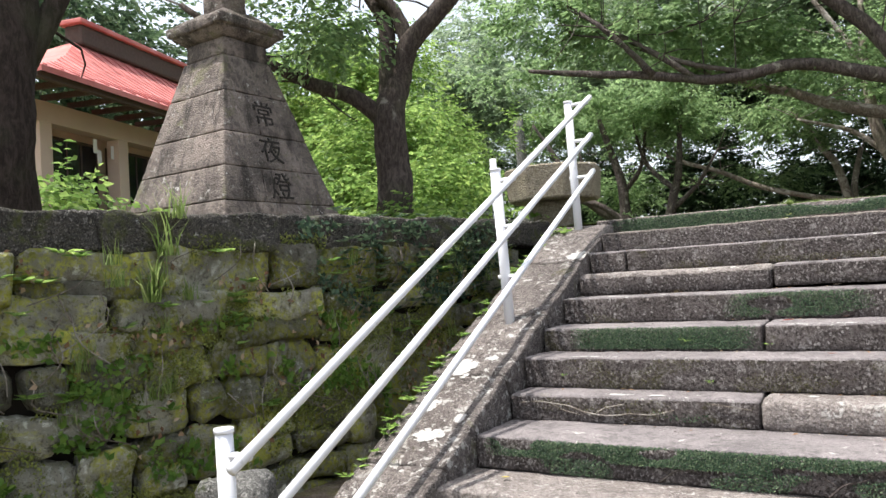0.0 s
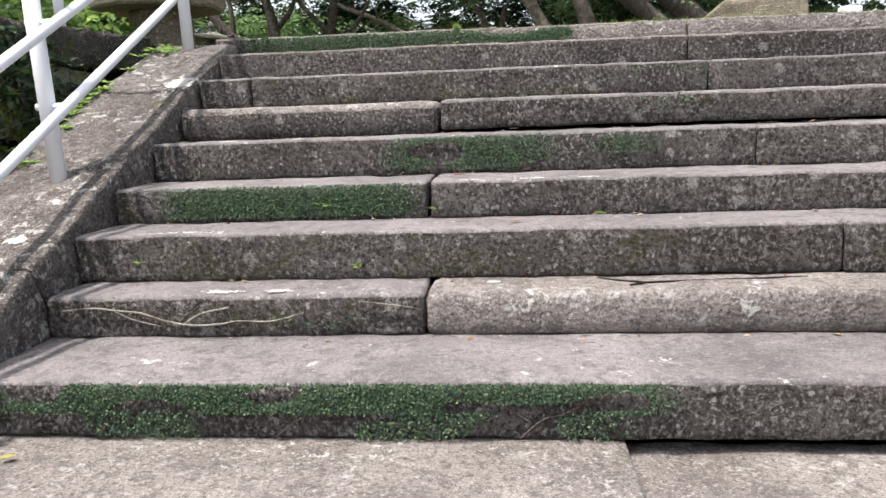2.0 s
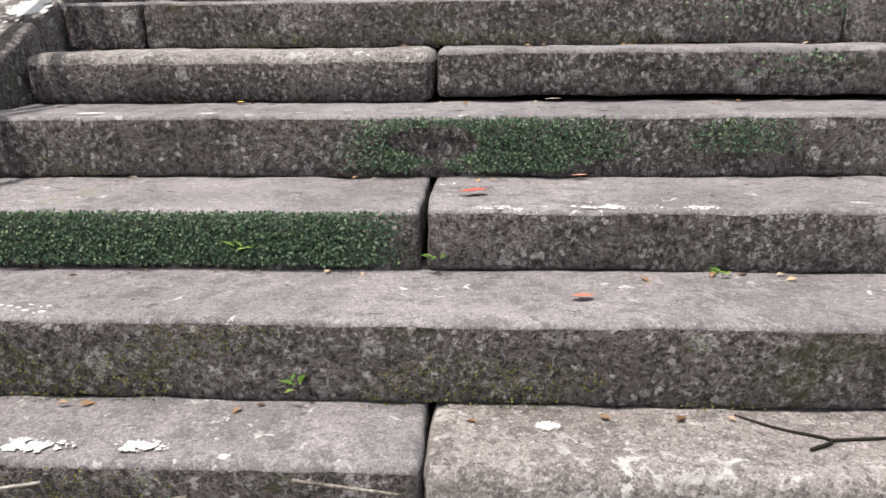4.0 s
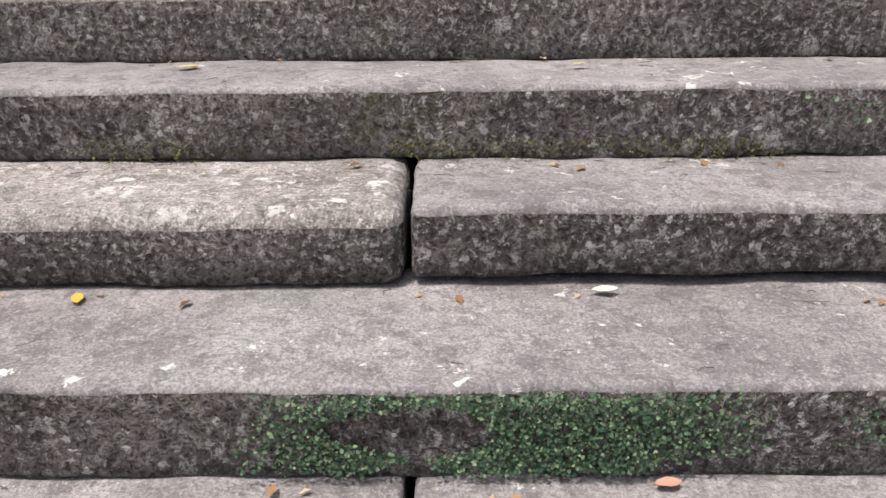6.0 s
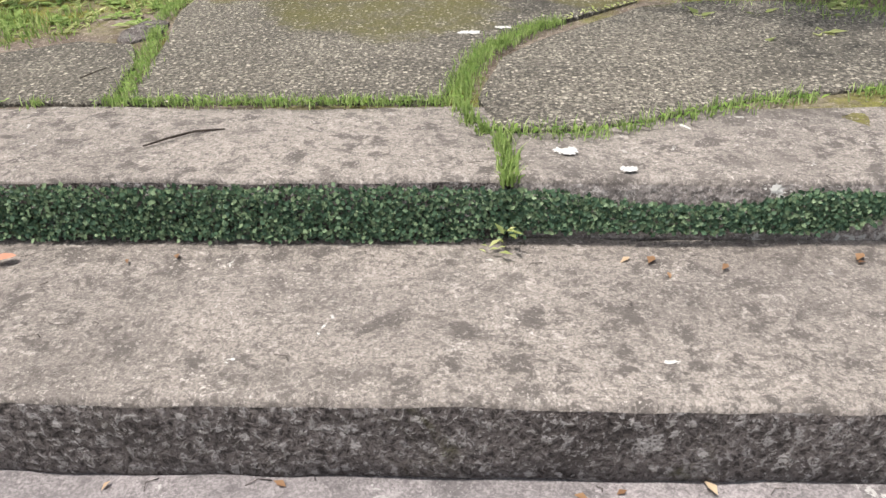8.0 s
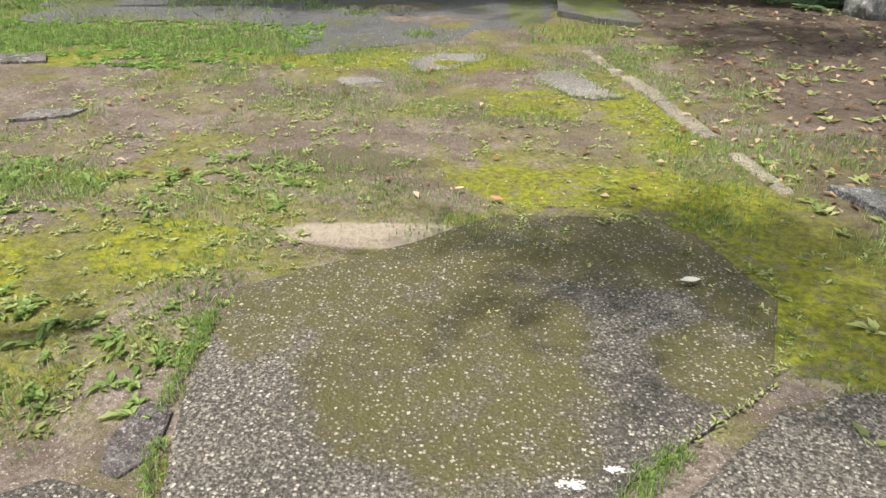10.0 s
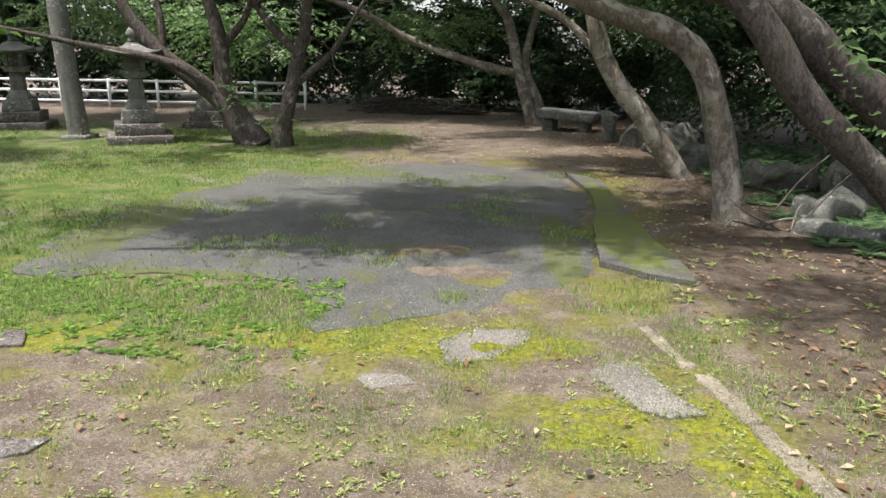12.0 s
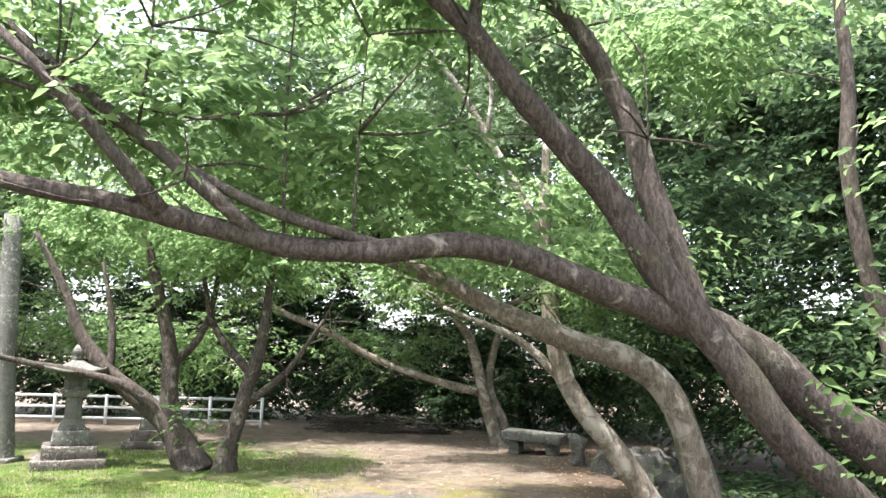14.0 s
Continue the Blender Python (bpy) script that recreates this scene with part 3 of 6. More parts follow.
def foliage(rng, blobs, twigs, per_twig, leaf, twig_len=0.5, droop=0.25, hollow=0.0, flat=0.55):
    """Sprays of leaves in a crown of ellipsoid blobs (x, y, z, rx, ry, rz)."""
    blobs = np.array(blobs, float)
    vol = blobs[:, 3] * blobs[:, 4] * blobs[:, 5]
    many = int(twigs * 1.7)
    pick = rng.choice(len(blobs), many, p=vol / vol.sum())
    d = unit(rng.normal(size=(many, 3)))
    rad = (hollow + (1 - hollow) * rng.random(many)) ** (1 / 2.2)
    wob = 0.75 + 0.45 * np.sin(d[:, 0] * 5 + pick) * np.sin(d[:, 1] * 6 + pick * 2) * np.cos(d[:, 2] * 4 + pick)
    o = blobs[pick, :3] + d * blobs[pick, 3:] * (rad * wob)[:, None]
    # the sprays gather in clumps about a metre across, with gaps between
    x, y, z = o[:, 0], o[:, 1], o[:, 2]
    dense = np.sin(x * 3.1 + 1.7 * np.sin(y * 1.3 + z)) + np.sin(y * 3.4 + 1.9 * np.sin(z * 1.7 + x)) + np.sin(z * 4.3 + 1.5 * np.sin(x * 1.9 - y)) + rng.normal(size=many) * 0.5
    best = np.argsort(-dense)[:twigs]
    pick, d, o = pick[best], d[best], o[best]
    out = d * [1, 1, 0.3] + rng.normal(size=(twigs, 3)) * [0.6, 0.6, 0.2]
    out[:, 2] -= droop * rng.random(twigs)
    out = unit(out)
    tl = twig_len * (0.5 + rng.random(twigs))
    k = np.arange(per_twig)
    s = (k + 0.5) / per_twig
    base = o[:, None, :] + out[:, None, :] * (tl[:, None] * s[None, :])[..., None]
    base[..., 2] -= (s[None, :] ** 2) * (tl * droop * 0.6)[:, None]
    horiz = unit(np.cross(out, np.array([0, 0, 1.0])))
    sgn = np.where(k % 2 == 0, 1.0, -1.0)
    along = out[:, None, :] * 0.55 + horiz[:, None, :] * sgn[None, :, None] * 0.9 + rng.normal(size=(twigs, per_twig, 3)) * 0.22
    along[..., 2] -= 0.22
    up = np.array([0, 0, 1.0]) * flat + rng.normal(size=(twigs, per_twig, 3)) * (1 - flat) * 0.8
    n = twigs * per_twig
    ln = leaf * (0.6 + 0.7 * rng.random(n))
    return leaf_arrays(base.reshape(n, 3), along.reshape(n, 3), up.reshape(n, 3), ln, ln * (0.42 + 0.16 * rng.random(n)))


def crown(name, blobs, twigs, per_twig, leaf, mat, parent=None, label="", seed=1, **kw):
    v, q = foliage(np.random.default_rng(seed), blobs, twigs, per_twig, leaf, **kw)
    return raw_mesh(name, v, q, mat, parent, label)


def twig_lines(rng, limbs, count, length, r=0.012):
    """Small bare twigs that leave the limbs."""
    lines = []
    for _ in range(count):
        l = limbs[rng.integers(len(limbs))]
        i = rng.integers(len(l) // 2, len(l))
        p, d = np.array(l[i][:3]), unit(rng.normal(size=3) * [1, 1, 0.5] + [0, 0, 0.35])
        n = length * (0.5 + rng.random())
        bend = rng.normal(size=3) * 0.12 * n
        lines.append([(*p, r * 1.3), (*(p + d * n * 0.5 + bend), r), (*(p + d * n + bend * 0.5), r * 0.4)])
    return lines


def blades(rng, spots, count, height, width, spread):
    """Grass blades in tufts round the spots: one bent blade is 2 quads narrowing to a tip."""
    spots = np.array(spots, float)
    pick = rng.integers(len(spots), size=count)
    off = rng.normal(size=(count, 2)) * spread
    b = spots[pick] + np.concatenate([off, np.zeros((count, 1))], 1)
    an = rng.random(count) * 2 * np.pi
    side = np.stack([np.cos(an), np.sin(an), 0 * an], 1)
    lean = unit(np.stack([-np.sin(an), np.cos(an), 0 * an], 1) + rng.normal(size=(count, 3)) * 0.3)
    h = height * (0.4 + 0.9 * rng.random(count))[:, None]
    bend = h * (0.2 + 0.7 * rng.random(count))[:, None]
    w = width
    up = np.array([0, 0, 1.0])
    m = b + up * h * 0.6 + lean * bend * 0.35
    t = b + up * h * 0.95 + lean * bend
    v = np.stack([b - side * w / 2, b + side * w / 2, m + side * w * 0.4, m - side * w * 0.4, t], 1).reshape(-1, 3)
    q = np.arange(count)[:, None] * 5
    tri = np.concatenate([q + [0, 1, 2], q + [0, 2, 3], q + [3, 2, 4]], 0)
    return v, tri


def scatter_leaves(rng, pts, size, lift=0.004):
    """Fallen leaves lying flat on the points."""
    pts = np.array(pts, float)
    n = len(pts)
    an = rng.random(n) * 2 * np.pi
    along = np.stack([np.cos(an), np.sin(an), rng.normal(size=n) * 0.12], 1)
    up = np.array([0, 0, 1.0]) + rng.normal(size=(n, 3)) * 0.18
    ln = size * (0.6 + 0.8 * rng.random(n))
    return leaf_arrays(pts + [0, 0, lift], along, up, ln, ln * 0.5)


# ---- ground: one sheet, a lower yard and the terrace above the wall and the stairs ----
TERRACE = 1.985
WALL_A, WALL_B = (-4.6, -2.2), (-2.45, 7.25)        # foot line of the retaining wall


def terrace_height(x, y):
    p = Vector((x, y, 0))
    return TERRACE + 0.018 * noise.noise(p * 0.5) + 0.008 * noise.noise(p * 2.3)


def build_ground():
    vs, fs = [], []

    def grid(xs, ys, fn):
        base = len(vs)
        for y in ys:
            for x in xs:
                vs.append((x, y, fn(x, y)))
        w = len(xs)
        for j in range(len(ys) - 1):
            for i in range(w - 1):
                a = base + j * w + i
                fs.append((a, a + 1, a + 1 + w, a + w))

    grid(np.linspace(-16, 10, 131), np.linspace(8.15, 40.15, 161), terrace_height)
    flat = TERRACE - 0.03
    for x0, x1, y0, y1 in ((-700, -16, 8.15, 900), (10, 700, 8.15, 900), (-16, 10, 40.15, 900)):
        grid((x0, x1), (y0, y1), lambda x, y: flat)
    # terrace beside the stairs, behind the wall
    base = len(vs)
    back = 0.45
    vs.extend([(WALL_A[0] - back, WALL_A[1], flat), (WALL_B[0] - back, WALL_B[1], flat), (-2.3, 8.2, flat), (-60, 8.2, flat), (-60, WALL_A[1], flat)])
    fs.append(tuple(range(base, base + 5)))
    base = len(vs)
    vs.extend([(4.9, 3.0, flat), (60, 3.0, flat), (60, 8.2, flat), (4.9, 8.2, flat)])
    fs.append(tuple(range(base, base + 4)))
    grid((-700, 700), (-700, 8.15), lambda x, y: -0.02)
    return tagged(link_mesh("ground", vs, fs, GROUND, None, "bare soil with moss, weeds and patchy grass", None, True), category="ground", kind="structure")


build_ground()

# ---- stone stairs ----
STEPS = [  # face y, top z, joints along x
    (4.22, 0.27, (-1.9, 0.86, 2.6)),
    (4.69, 0.475, (-1.52, 2.35)),
    (5.24, 0.66, (-1.52, 0.12, 3.0)),
    (5.50, 0.875, (-1.52, 1.86)),
    (5.88, 1.055, (-1.52, 0.08, 2.7)),
    (6.33, 1.262, (-1.52, 1.75)),
    (6.72, 1.455, (-1.52, 0.065, 2.9)),
    (7.07, 1.645, (-1.52, -1.18, 1.68)),
    (7.45, 1.832, (-1.52, 1.64)),
    (8.0, 1.992, (-1.75, 0.09, 1.75)),
]
STAIR_END = 4.4


def build_stairs():
    stairs = tagged(holder("stone_stairs", (0, 4.2, 0)), "flight of weathered stone block steps with mossy risers", "stairs", kind="structure")
    inv = (0, -4.2, 0)
    rng = random.Random(4)
    lower = 0.02
    for s, (y, z, joints) in enumerate(STEPS):
        back = STEPS[s + 1][0] + 0.12 if s + 1 < len(STEPS) else y + 0.45
        xs = list(joints) + [STAIR_END]
        for i in range(len(joints)):
            x0, x1 = xs[i], xs[i + 1]
            gap = 0.02 if s in (4, 6) else 0.008
            lift = 0.022 if s == 6 and i == 1 else 0.004
            z0 = lower + lift
            size = (x1 - x0 - gap, back - y, z - z0)
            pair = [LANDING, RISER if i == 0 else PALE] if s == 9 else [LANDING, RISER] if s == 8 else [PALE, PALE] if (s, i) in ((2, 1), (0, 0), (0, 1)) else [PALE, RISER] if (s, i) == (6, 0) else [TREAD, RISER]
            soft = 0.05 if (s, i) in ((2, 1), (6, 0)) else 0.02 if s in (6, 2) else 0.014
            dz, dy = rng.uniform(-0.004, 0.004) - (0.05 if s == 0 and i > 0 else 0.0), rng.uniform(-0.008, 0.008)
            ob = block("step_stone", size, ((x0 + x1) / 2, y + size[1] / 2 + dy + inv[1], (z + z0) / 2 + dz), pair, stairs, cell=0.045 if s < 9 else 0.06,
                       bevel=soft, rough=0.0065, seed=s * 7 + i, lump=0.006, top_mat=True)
        lower = z - 0.004
    core = [(4.35, -0.1), (4.35, 0.1), (4.95, 0.2), (5.35, 0.4), (5.7, 0.6), (6.15, 0.8), (6.6, 1.0), (7.0, 1.2), (7.3, 1.4), (7.7, 1.6), (8.35, 1.75), (8.35, -0.1)]
    vs = [(x, y + inv[1], z) for x in (-1.55, STAIR_END) for y, z in core]
    n = len(core)
    fs = [tuple(range(n))[::-1], tuple(range(n, 2 * n))] + [(i, (i + 1) % n, n + (i + 1) % n, n + i) for i in range(n)]
    link_mesh("bedding", vs, fs, CRACK, stairs, "dark soil bedding under the steps")
    return stairs


build_stairs()


def build_balustrade(x0, x1, name):
    """Sloping stone cheek beside the steps, of long slabs."""
    b = tagged(holder(name, ((x0 + x1) / 2, 5.6, 0)), "sloping stone balustrade with lichen patches beside the steps", "balustrade", kind="structure")
    line = [(3.35, -0.06), (4.32, 0.36), (5.2, 0.79), (6.0, 1.165), (6.9, 1.58), (7.86, 1.955)]
    for i in range(len(line) - 1):
        (ya, za), (yb, zb) = line[i], line[i + 1]
        ln = math.hypot(yb - ya, zb - za)
        an = math.degrees(math.atan2(zb - za, yb - ya))
        cy, cz = (ya + yb) / 2, (za + zb) / 2
        h = 0.46
        off = Vector((0, math.sin(radians(an)), -math.cos(radians(an)))) * h / 2
        block("cheek_slab", (x1 - x0, ln - 0.006, h), (0, cy + off.y - 5.6, cz + off.z), BALUST, b, cell=0.07, bevel=0.02, rough=0.008, seed=90 + i, lump=0.012, tilt=(an, 0))
    return b


build_balustrade(-2.14, -1.53, "balustrade")


# ---- retaining wall of rough stones ----
def build_wall():
    a, b = Vector((*WALL_A, 0)), Vector((*WALL_B, 0))
    d = (b - a).normalized()
    length = (b - a).length
    turn = math.degrees(math.atan2(d.y, d.x))
    w = tagged(holder("retaining_wall", (a.x, a.y, 0), turn), "old dry-stone retaining wall, mossy and overgrown", "wall", kind="structure")
    rng = random.Random(17)
    z, row = -0.12, 0
    while z < 1.70:
        h = rng.uniform(0.27, 0.36) if z < 0.75 else rng.uniform(0.19, 0.27)
        if z + h > 1.60:
            h = 1.80 - z
        x = -rng.random() * 0.4
        while x < length:
            near = x > 4.2
            boulder = z < 0.85 and x < 7.6
            wd = rng.uniform(0.24, 0.52) if boulder else rng.uniform(0.3, 0.9)
            if not near:
                wd *= 1.5
            rows = 2 if h > 0.3 and rng.random() < 0.22 else 1
            dip = 0.05 * math.sin(x * 1.1 + row * 0.6) if 0.0 < z < 1.4 else 0.0
            for k in range(rows):
                hh = h / rows
                jut = rng.uniform(-0.035, 0.03)
                grow = rng.uniform(0.0, 0.05)
                block("wall_stone", (wd - 0.014, 0.42, hh + grow - 0.012), (x + wd / 2, 0.20 + jut + 0.035 * z, z + hh * (k + 0.5) + dip + rng.uniform(-0.015, 0.015)), WALL, w, cell=0.06 if near else 0.2,
                      bevel=0.07 if boulder else 0.03, rough=0.024, seed=rng.randrange(1000), lump=0.055 if boulder else 0.035, tilt=(rng.uniform(-7, 7), rng.uniform(-9, 9) if boulder else rng.uniform(-3, 5)), turn=rng.uniform(-7, 7))
            x += wd
        z += h
        row += 1
    x = 0.0
    while x < length + 0.2:
        wd = rng.uniform(0.6, 1.5)
        block("coping_stone", (wd - 0.004, 0.5, 0.27), (x + wd / 2, 0.30 + rng.uniform(-0.015, 0.015), 1.915), COPING, w, cell=0.06, bevel=0.025, rough=0.03, seed=rng.randrange(1000), lump=0.03, tilt=(0, rng.uniform(-1, 1)))
        x += wd
    vs = [(-1, 0.14, -0.2), (length + 0.3, 0.14, -0.2), (length + 0.3, 0.5, 1.9), (-1, 0.5, 1.9), (-1, 0.14, 1.9), (length + 0.3, 0.14, 1.9)]
    link_mesh("backing", vs, [(0, 1, 5, 4), (4, 5, 2, 3)], CRACK, w, "dark earth behind the stones")
    return w


build_wall()


# plain walls that close the terrace where nobody walks
for nm, size, at in (("wall_beside_stairs", (0.4, 5.4, 2.12), (4.62, 5.6, 0.93)), ("wall_front_of_terrace", (56.0, 0.4, 2.12), (32.4, 3.08, 0.93)), ("wall_end_of_terrace", (56.0, 0.4, 2.12), (-32.6, -2.1, 0.93))):
    tagged(block(nm, size, at, WALL, None, cell=0.6, bevel=0.03, rough=0.02, seed=7), "plain old stone wall holding the terrace", "wall", kind="structure")


# ---- white hand rail ----
def pipe(name, a, b, r, parent, label="", seg=14):
    return tubes(name, [[(*a, r), (*((Vector(a) + Vector(b)) / 2), r), (*b, r)]], PAINT, parent, label, seg, 1, 0.0)


RAILS = ((2.80, 0.706, 7.90, 3.277), (2.95, 0.409, 7.86, 2.879), (3.1, 0.036, 7.86, 2.506))


def build_rail():
    rail = tagged(holder("hand_rail", (-1.82, 2.9, 0)), "white-painted steel hand rail with three sloping pipes", "hand rail")
    o = Vector((-1.82, 2.9, 0))

    def at(x, y, z):
        return tuple(Vector((x, y, z)) - o)
    for (x, y, z0, z1, lean) in ((-1.82, 2.9, -0.2, 0.85, 0.02), (-1.80, 5.9, 0.95, 2.34, 0.05), (-1.86, 7.76, 1.75, 3.22, 0.03)):
        p = pipe("post", at(x, y, z0), at(x - lean, y, z1), 0.041, rail)
        pipe("cap", at(x - lean, y, z1 - 0.004), at(x - lean, y, z1 + 0.018), 0.046, p)
    for (y0, z0, y1, z1) in RAILS:
        pipe("rail_pipe", at(-1.70, y0, z0), at(-1.70, y1, z1), 0.027, rail)
    for (x, y) in ((-1.82, 2.9), (-1.83, 5.9), (-1.875, 7.76)):
        for (y0, z0, y1, z1) in RAILS:
            z = z0 + (y - y0) * (z1 - z0) / (y1 - y0)
            pipe("clamp", at(x - 0.045, y, z - 0.012), at(-1.68, y, z - 0.012), 0.019, rail, seg=8)
    return rail


build_rail()
tagged(block("white_marker", (0.17, 0.15, 0.40), (3.48, 9.5, 2.0), PAINT, None, 8, cell=0.05, bevel=0.03, rough=0.003, seed=9), "short white-painted marker stone behind the landing", "marker stone")
stub = tagged(pipe("fence_post", (-2.62, 7.42, 1.95), (-2.62, 7.42, 2.70), 0.035, None), "short white-painted steel post on the terrace edge", "post")


# ---- big stone monument behind the wall ----
def build_monument():
    mon = tagged(holder("stone_monument", (-5.27, 6.35, 1.97), -3.5), "tall tapering granite lantern tower with carved characters", "stone lantern")
    rng = random.Random(3)
    half = [(0.0, 0.89), (0.40, 0.777), (0.76, 0.675), (1.13, 0.571), (1.59, 0.441), (2.01, 0.322)]
    for i in range(len(half) - 1):
        (z0, h0), (z1, h1) = half[i], half[i + 1]
        # two stones to a course, the joint off the middle
        cut = (0.25, -0.3, 0.2, -0.15, 0.1)[i] * h0
        for y0, y1 in ((-h0, cut), (cut, h0)):
            k = h1 / h0
            block("course_stone", (2 * h0, y1 - y0 - 0.005, z1 - z0 - 0.006), (rng.uniform(-0.005, 0.005), (y0 + y1) / 2, (z0 + z1) / 2), TOWER, mon, cell=0.07, bevel=0.012, rough=0.009,
                  seed=200 + i)
            me = mon.children[-1].data
            cy = (y0 + y1) / 2
            for v in me.vertices:
                f = min(1.0, max(0.0, (v.co.z + (z1 - z0) / 2) / (z1 - z0)))
                g = 1 + (k - 1) * f
                v.co.x *= g
                v.co.y = (v.co.y + cy) * g - cy
    block("neck", (0.62, 0.62, 0.20), (0, 0, 2.11), TOWER, mon, cell=0.07, bevel=0.02, rough=0.008, seed=220, taper=(0.97, 0.97))
    block("cap_stone", (0.63, 0.63, 0.10), (0, 0, 2.25), TOWER, mon, cell=0.06, bevel=0.02, rough=0.01, seed=221, taper=(1.36, 1.36), lump=0.01)
    block("cap_slab", (0.90, 0.90, 0.11), (0, 0, 2.35), TOWER, mon, cell=0.06, bevel=0.025, rough=0.014, seed=222, lump=0.025)
    block("cap_roof", (0.86, 0.86, 0.17), (0, 0, 2.48), TOWER, mon, cell=0.07, bevel=0.02, rough=0.012, seed=224, taper=(0.45, 0.45), lump=0.02)
    block("upper_stone", (0.34, 0.34, 0.42), (0, 0, 2.76), TOWER, mon, cell=0.1, bevel=0.03, rough=0.012, seed=223)
    # carved characters on the face towards the stairs
    lean = math.degrees(math.atan2(0.2825, 1.0))
    for ch, z, size, y in (("\u5e38", 1.36, 0.33, 0.02), ("\u591c", 0.95, 0.34, 0.0), ("\u71c8", 0.56, 0.36, 0.0)):
        cu = bpy.data.curves.new("carving", "FONT")
        cu.body, cu.size, cu.align_x, cu.align_y, cu.extrude, cu.offset = ch, size * 0.92, "CENTER", "CENTER", 0.006, -0.002
        tmp = bpy.data.objects.new("carving", cu)
        me = bpy.data.meshes.new_from_object(tmp)
        bpy.data.objects.remove(tmp)
        face = 0.89 - 0.2825 * z
        me.materials.clear()
        me.materials.append(CARVED)
        ob = new("carving", me)
        ob.parent = mon
        ob["label"] = "dark carved character"
        ob.matrix_basis = pose(face + 0.007, y, z, 0, 0, 90) @ pose(0, 0, 0, 90 - lean, 0, 0)
    return mon


build_monument()


# ---- trees ----
def build_tree(name, limbs, mat, label, blobs=(), twigs=0, per=8, leaf=0.08, leaf_material=None, seed=1, fine=0, fine_len=0.6, category="tree", seg=10, lump=0.16, **kw):
    t = tagged(holder(name, limbs[0][0][:3]), label, category)
    o = np.array([*limbs[0][0][:3], 0])
    local = [[tuple(np.array(p) - o) for p in l] for l in limbs]
    tubes("trunk", local[:1], mat, t, "", seg + 2, 6, lump)
    for l in local[1:]:
        tubes("limb", [l], mat, t, "", seg, 5, lump)
    rng = np.random.default_rng(seed)
    if fine:
        tagged(tubes("twig_spray", twig_lines(rng, local, fine, fine_len), mat, t, "", 4, 2, 0.0), kind="stuff")
    if twigs:
        b = [(x - o[0], y - o[1], z - o[2], rx, ry, rz) for x, y, z, rx, ry, rz in blobs]
        crown("crown", b, twigs, per, leaf, leaf_material, t, "", seed, **kw)
    return t


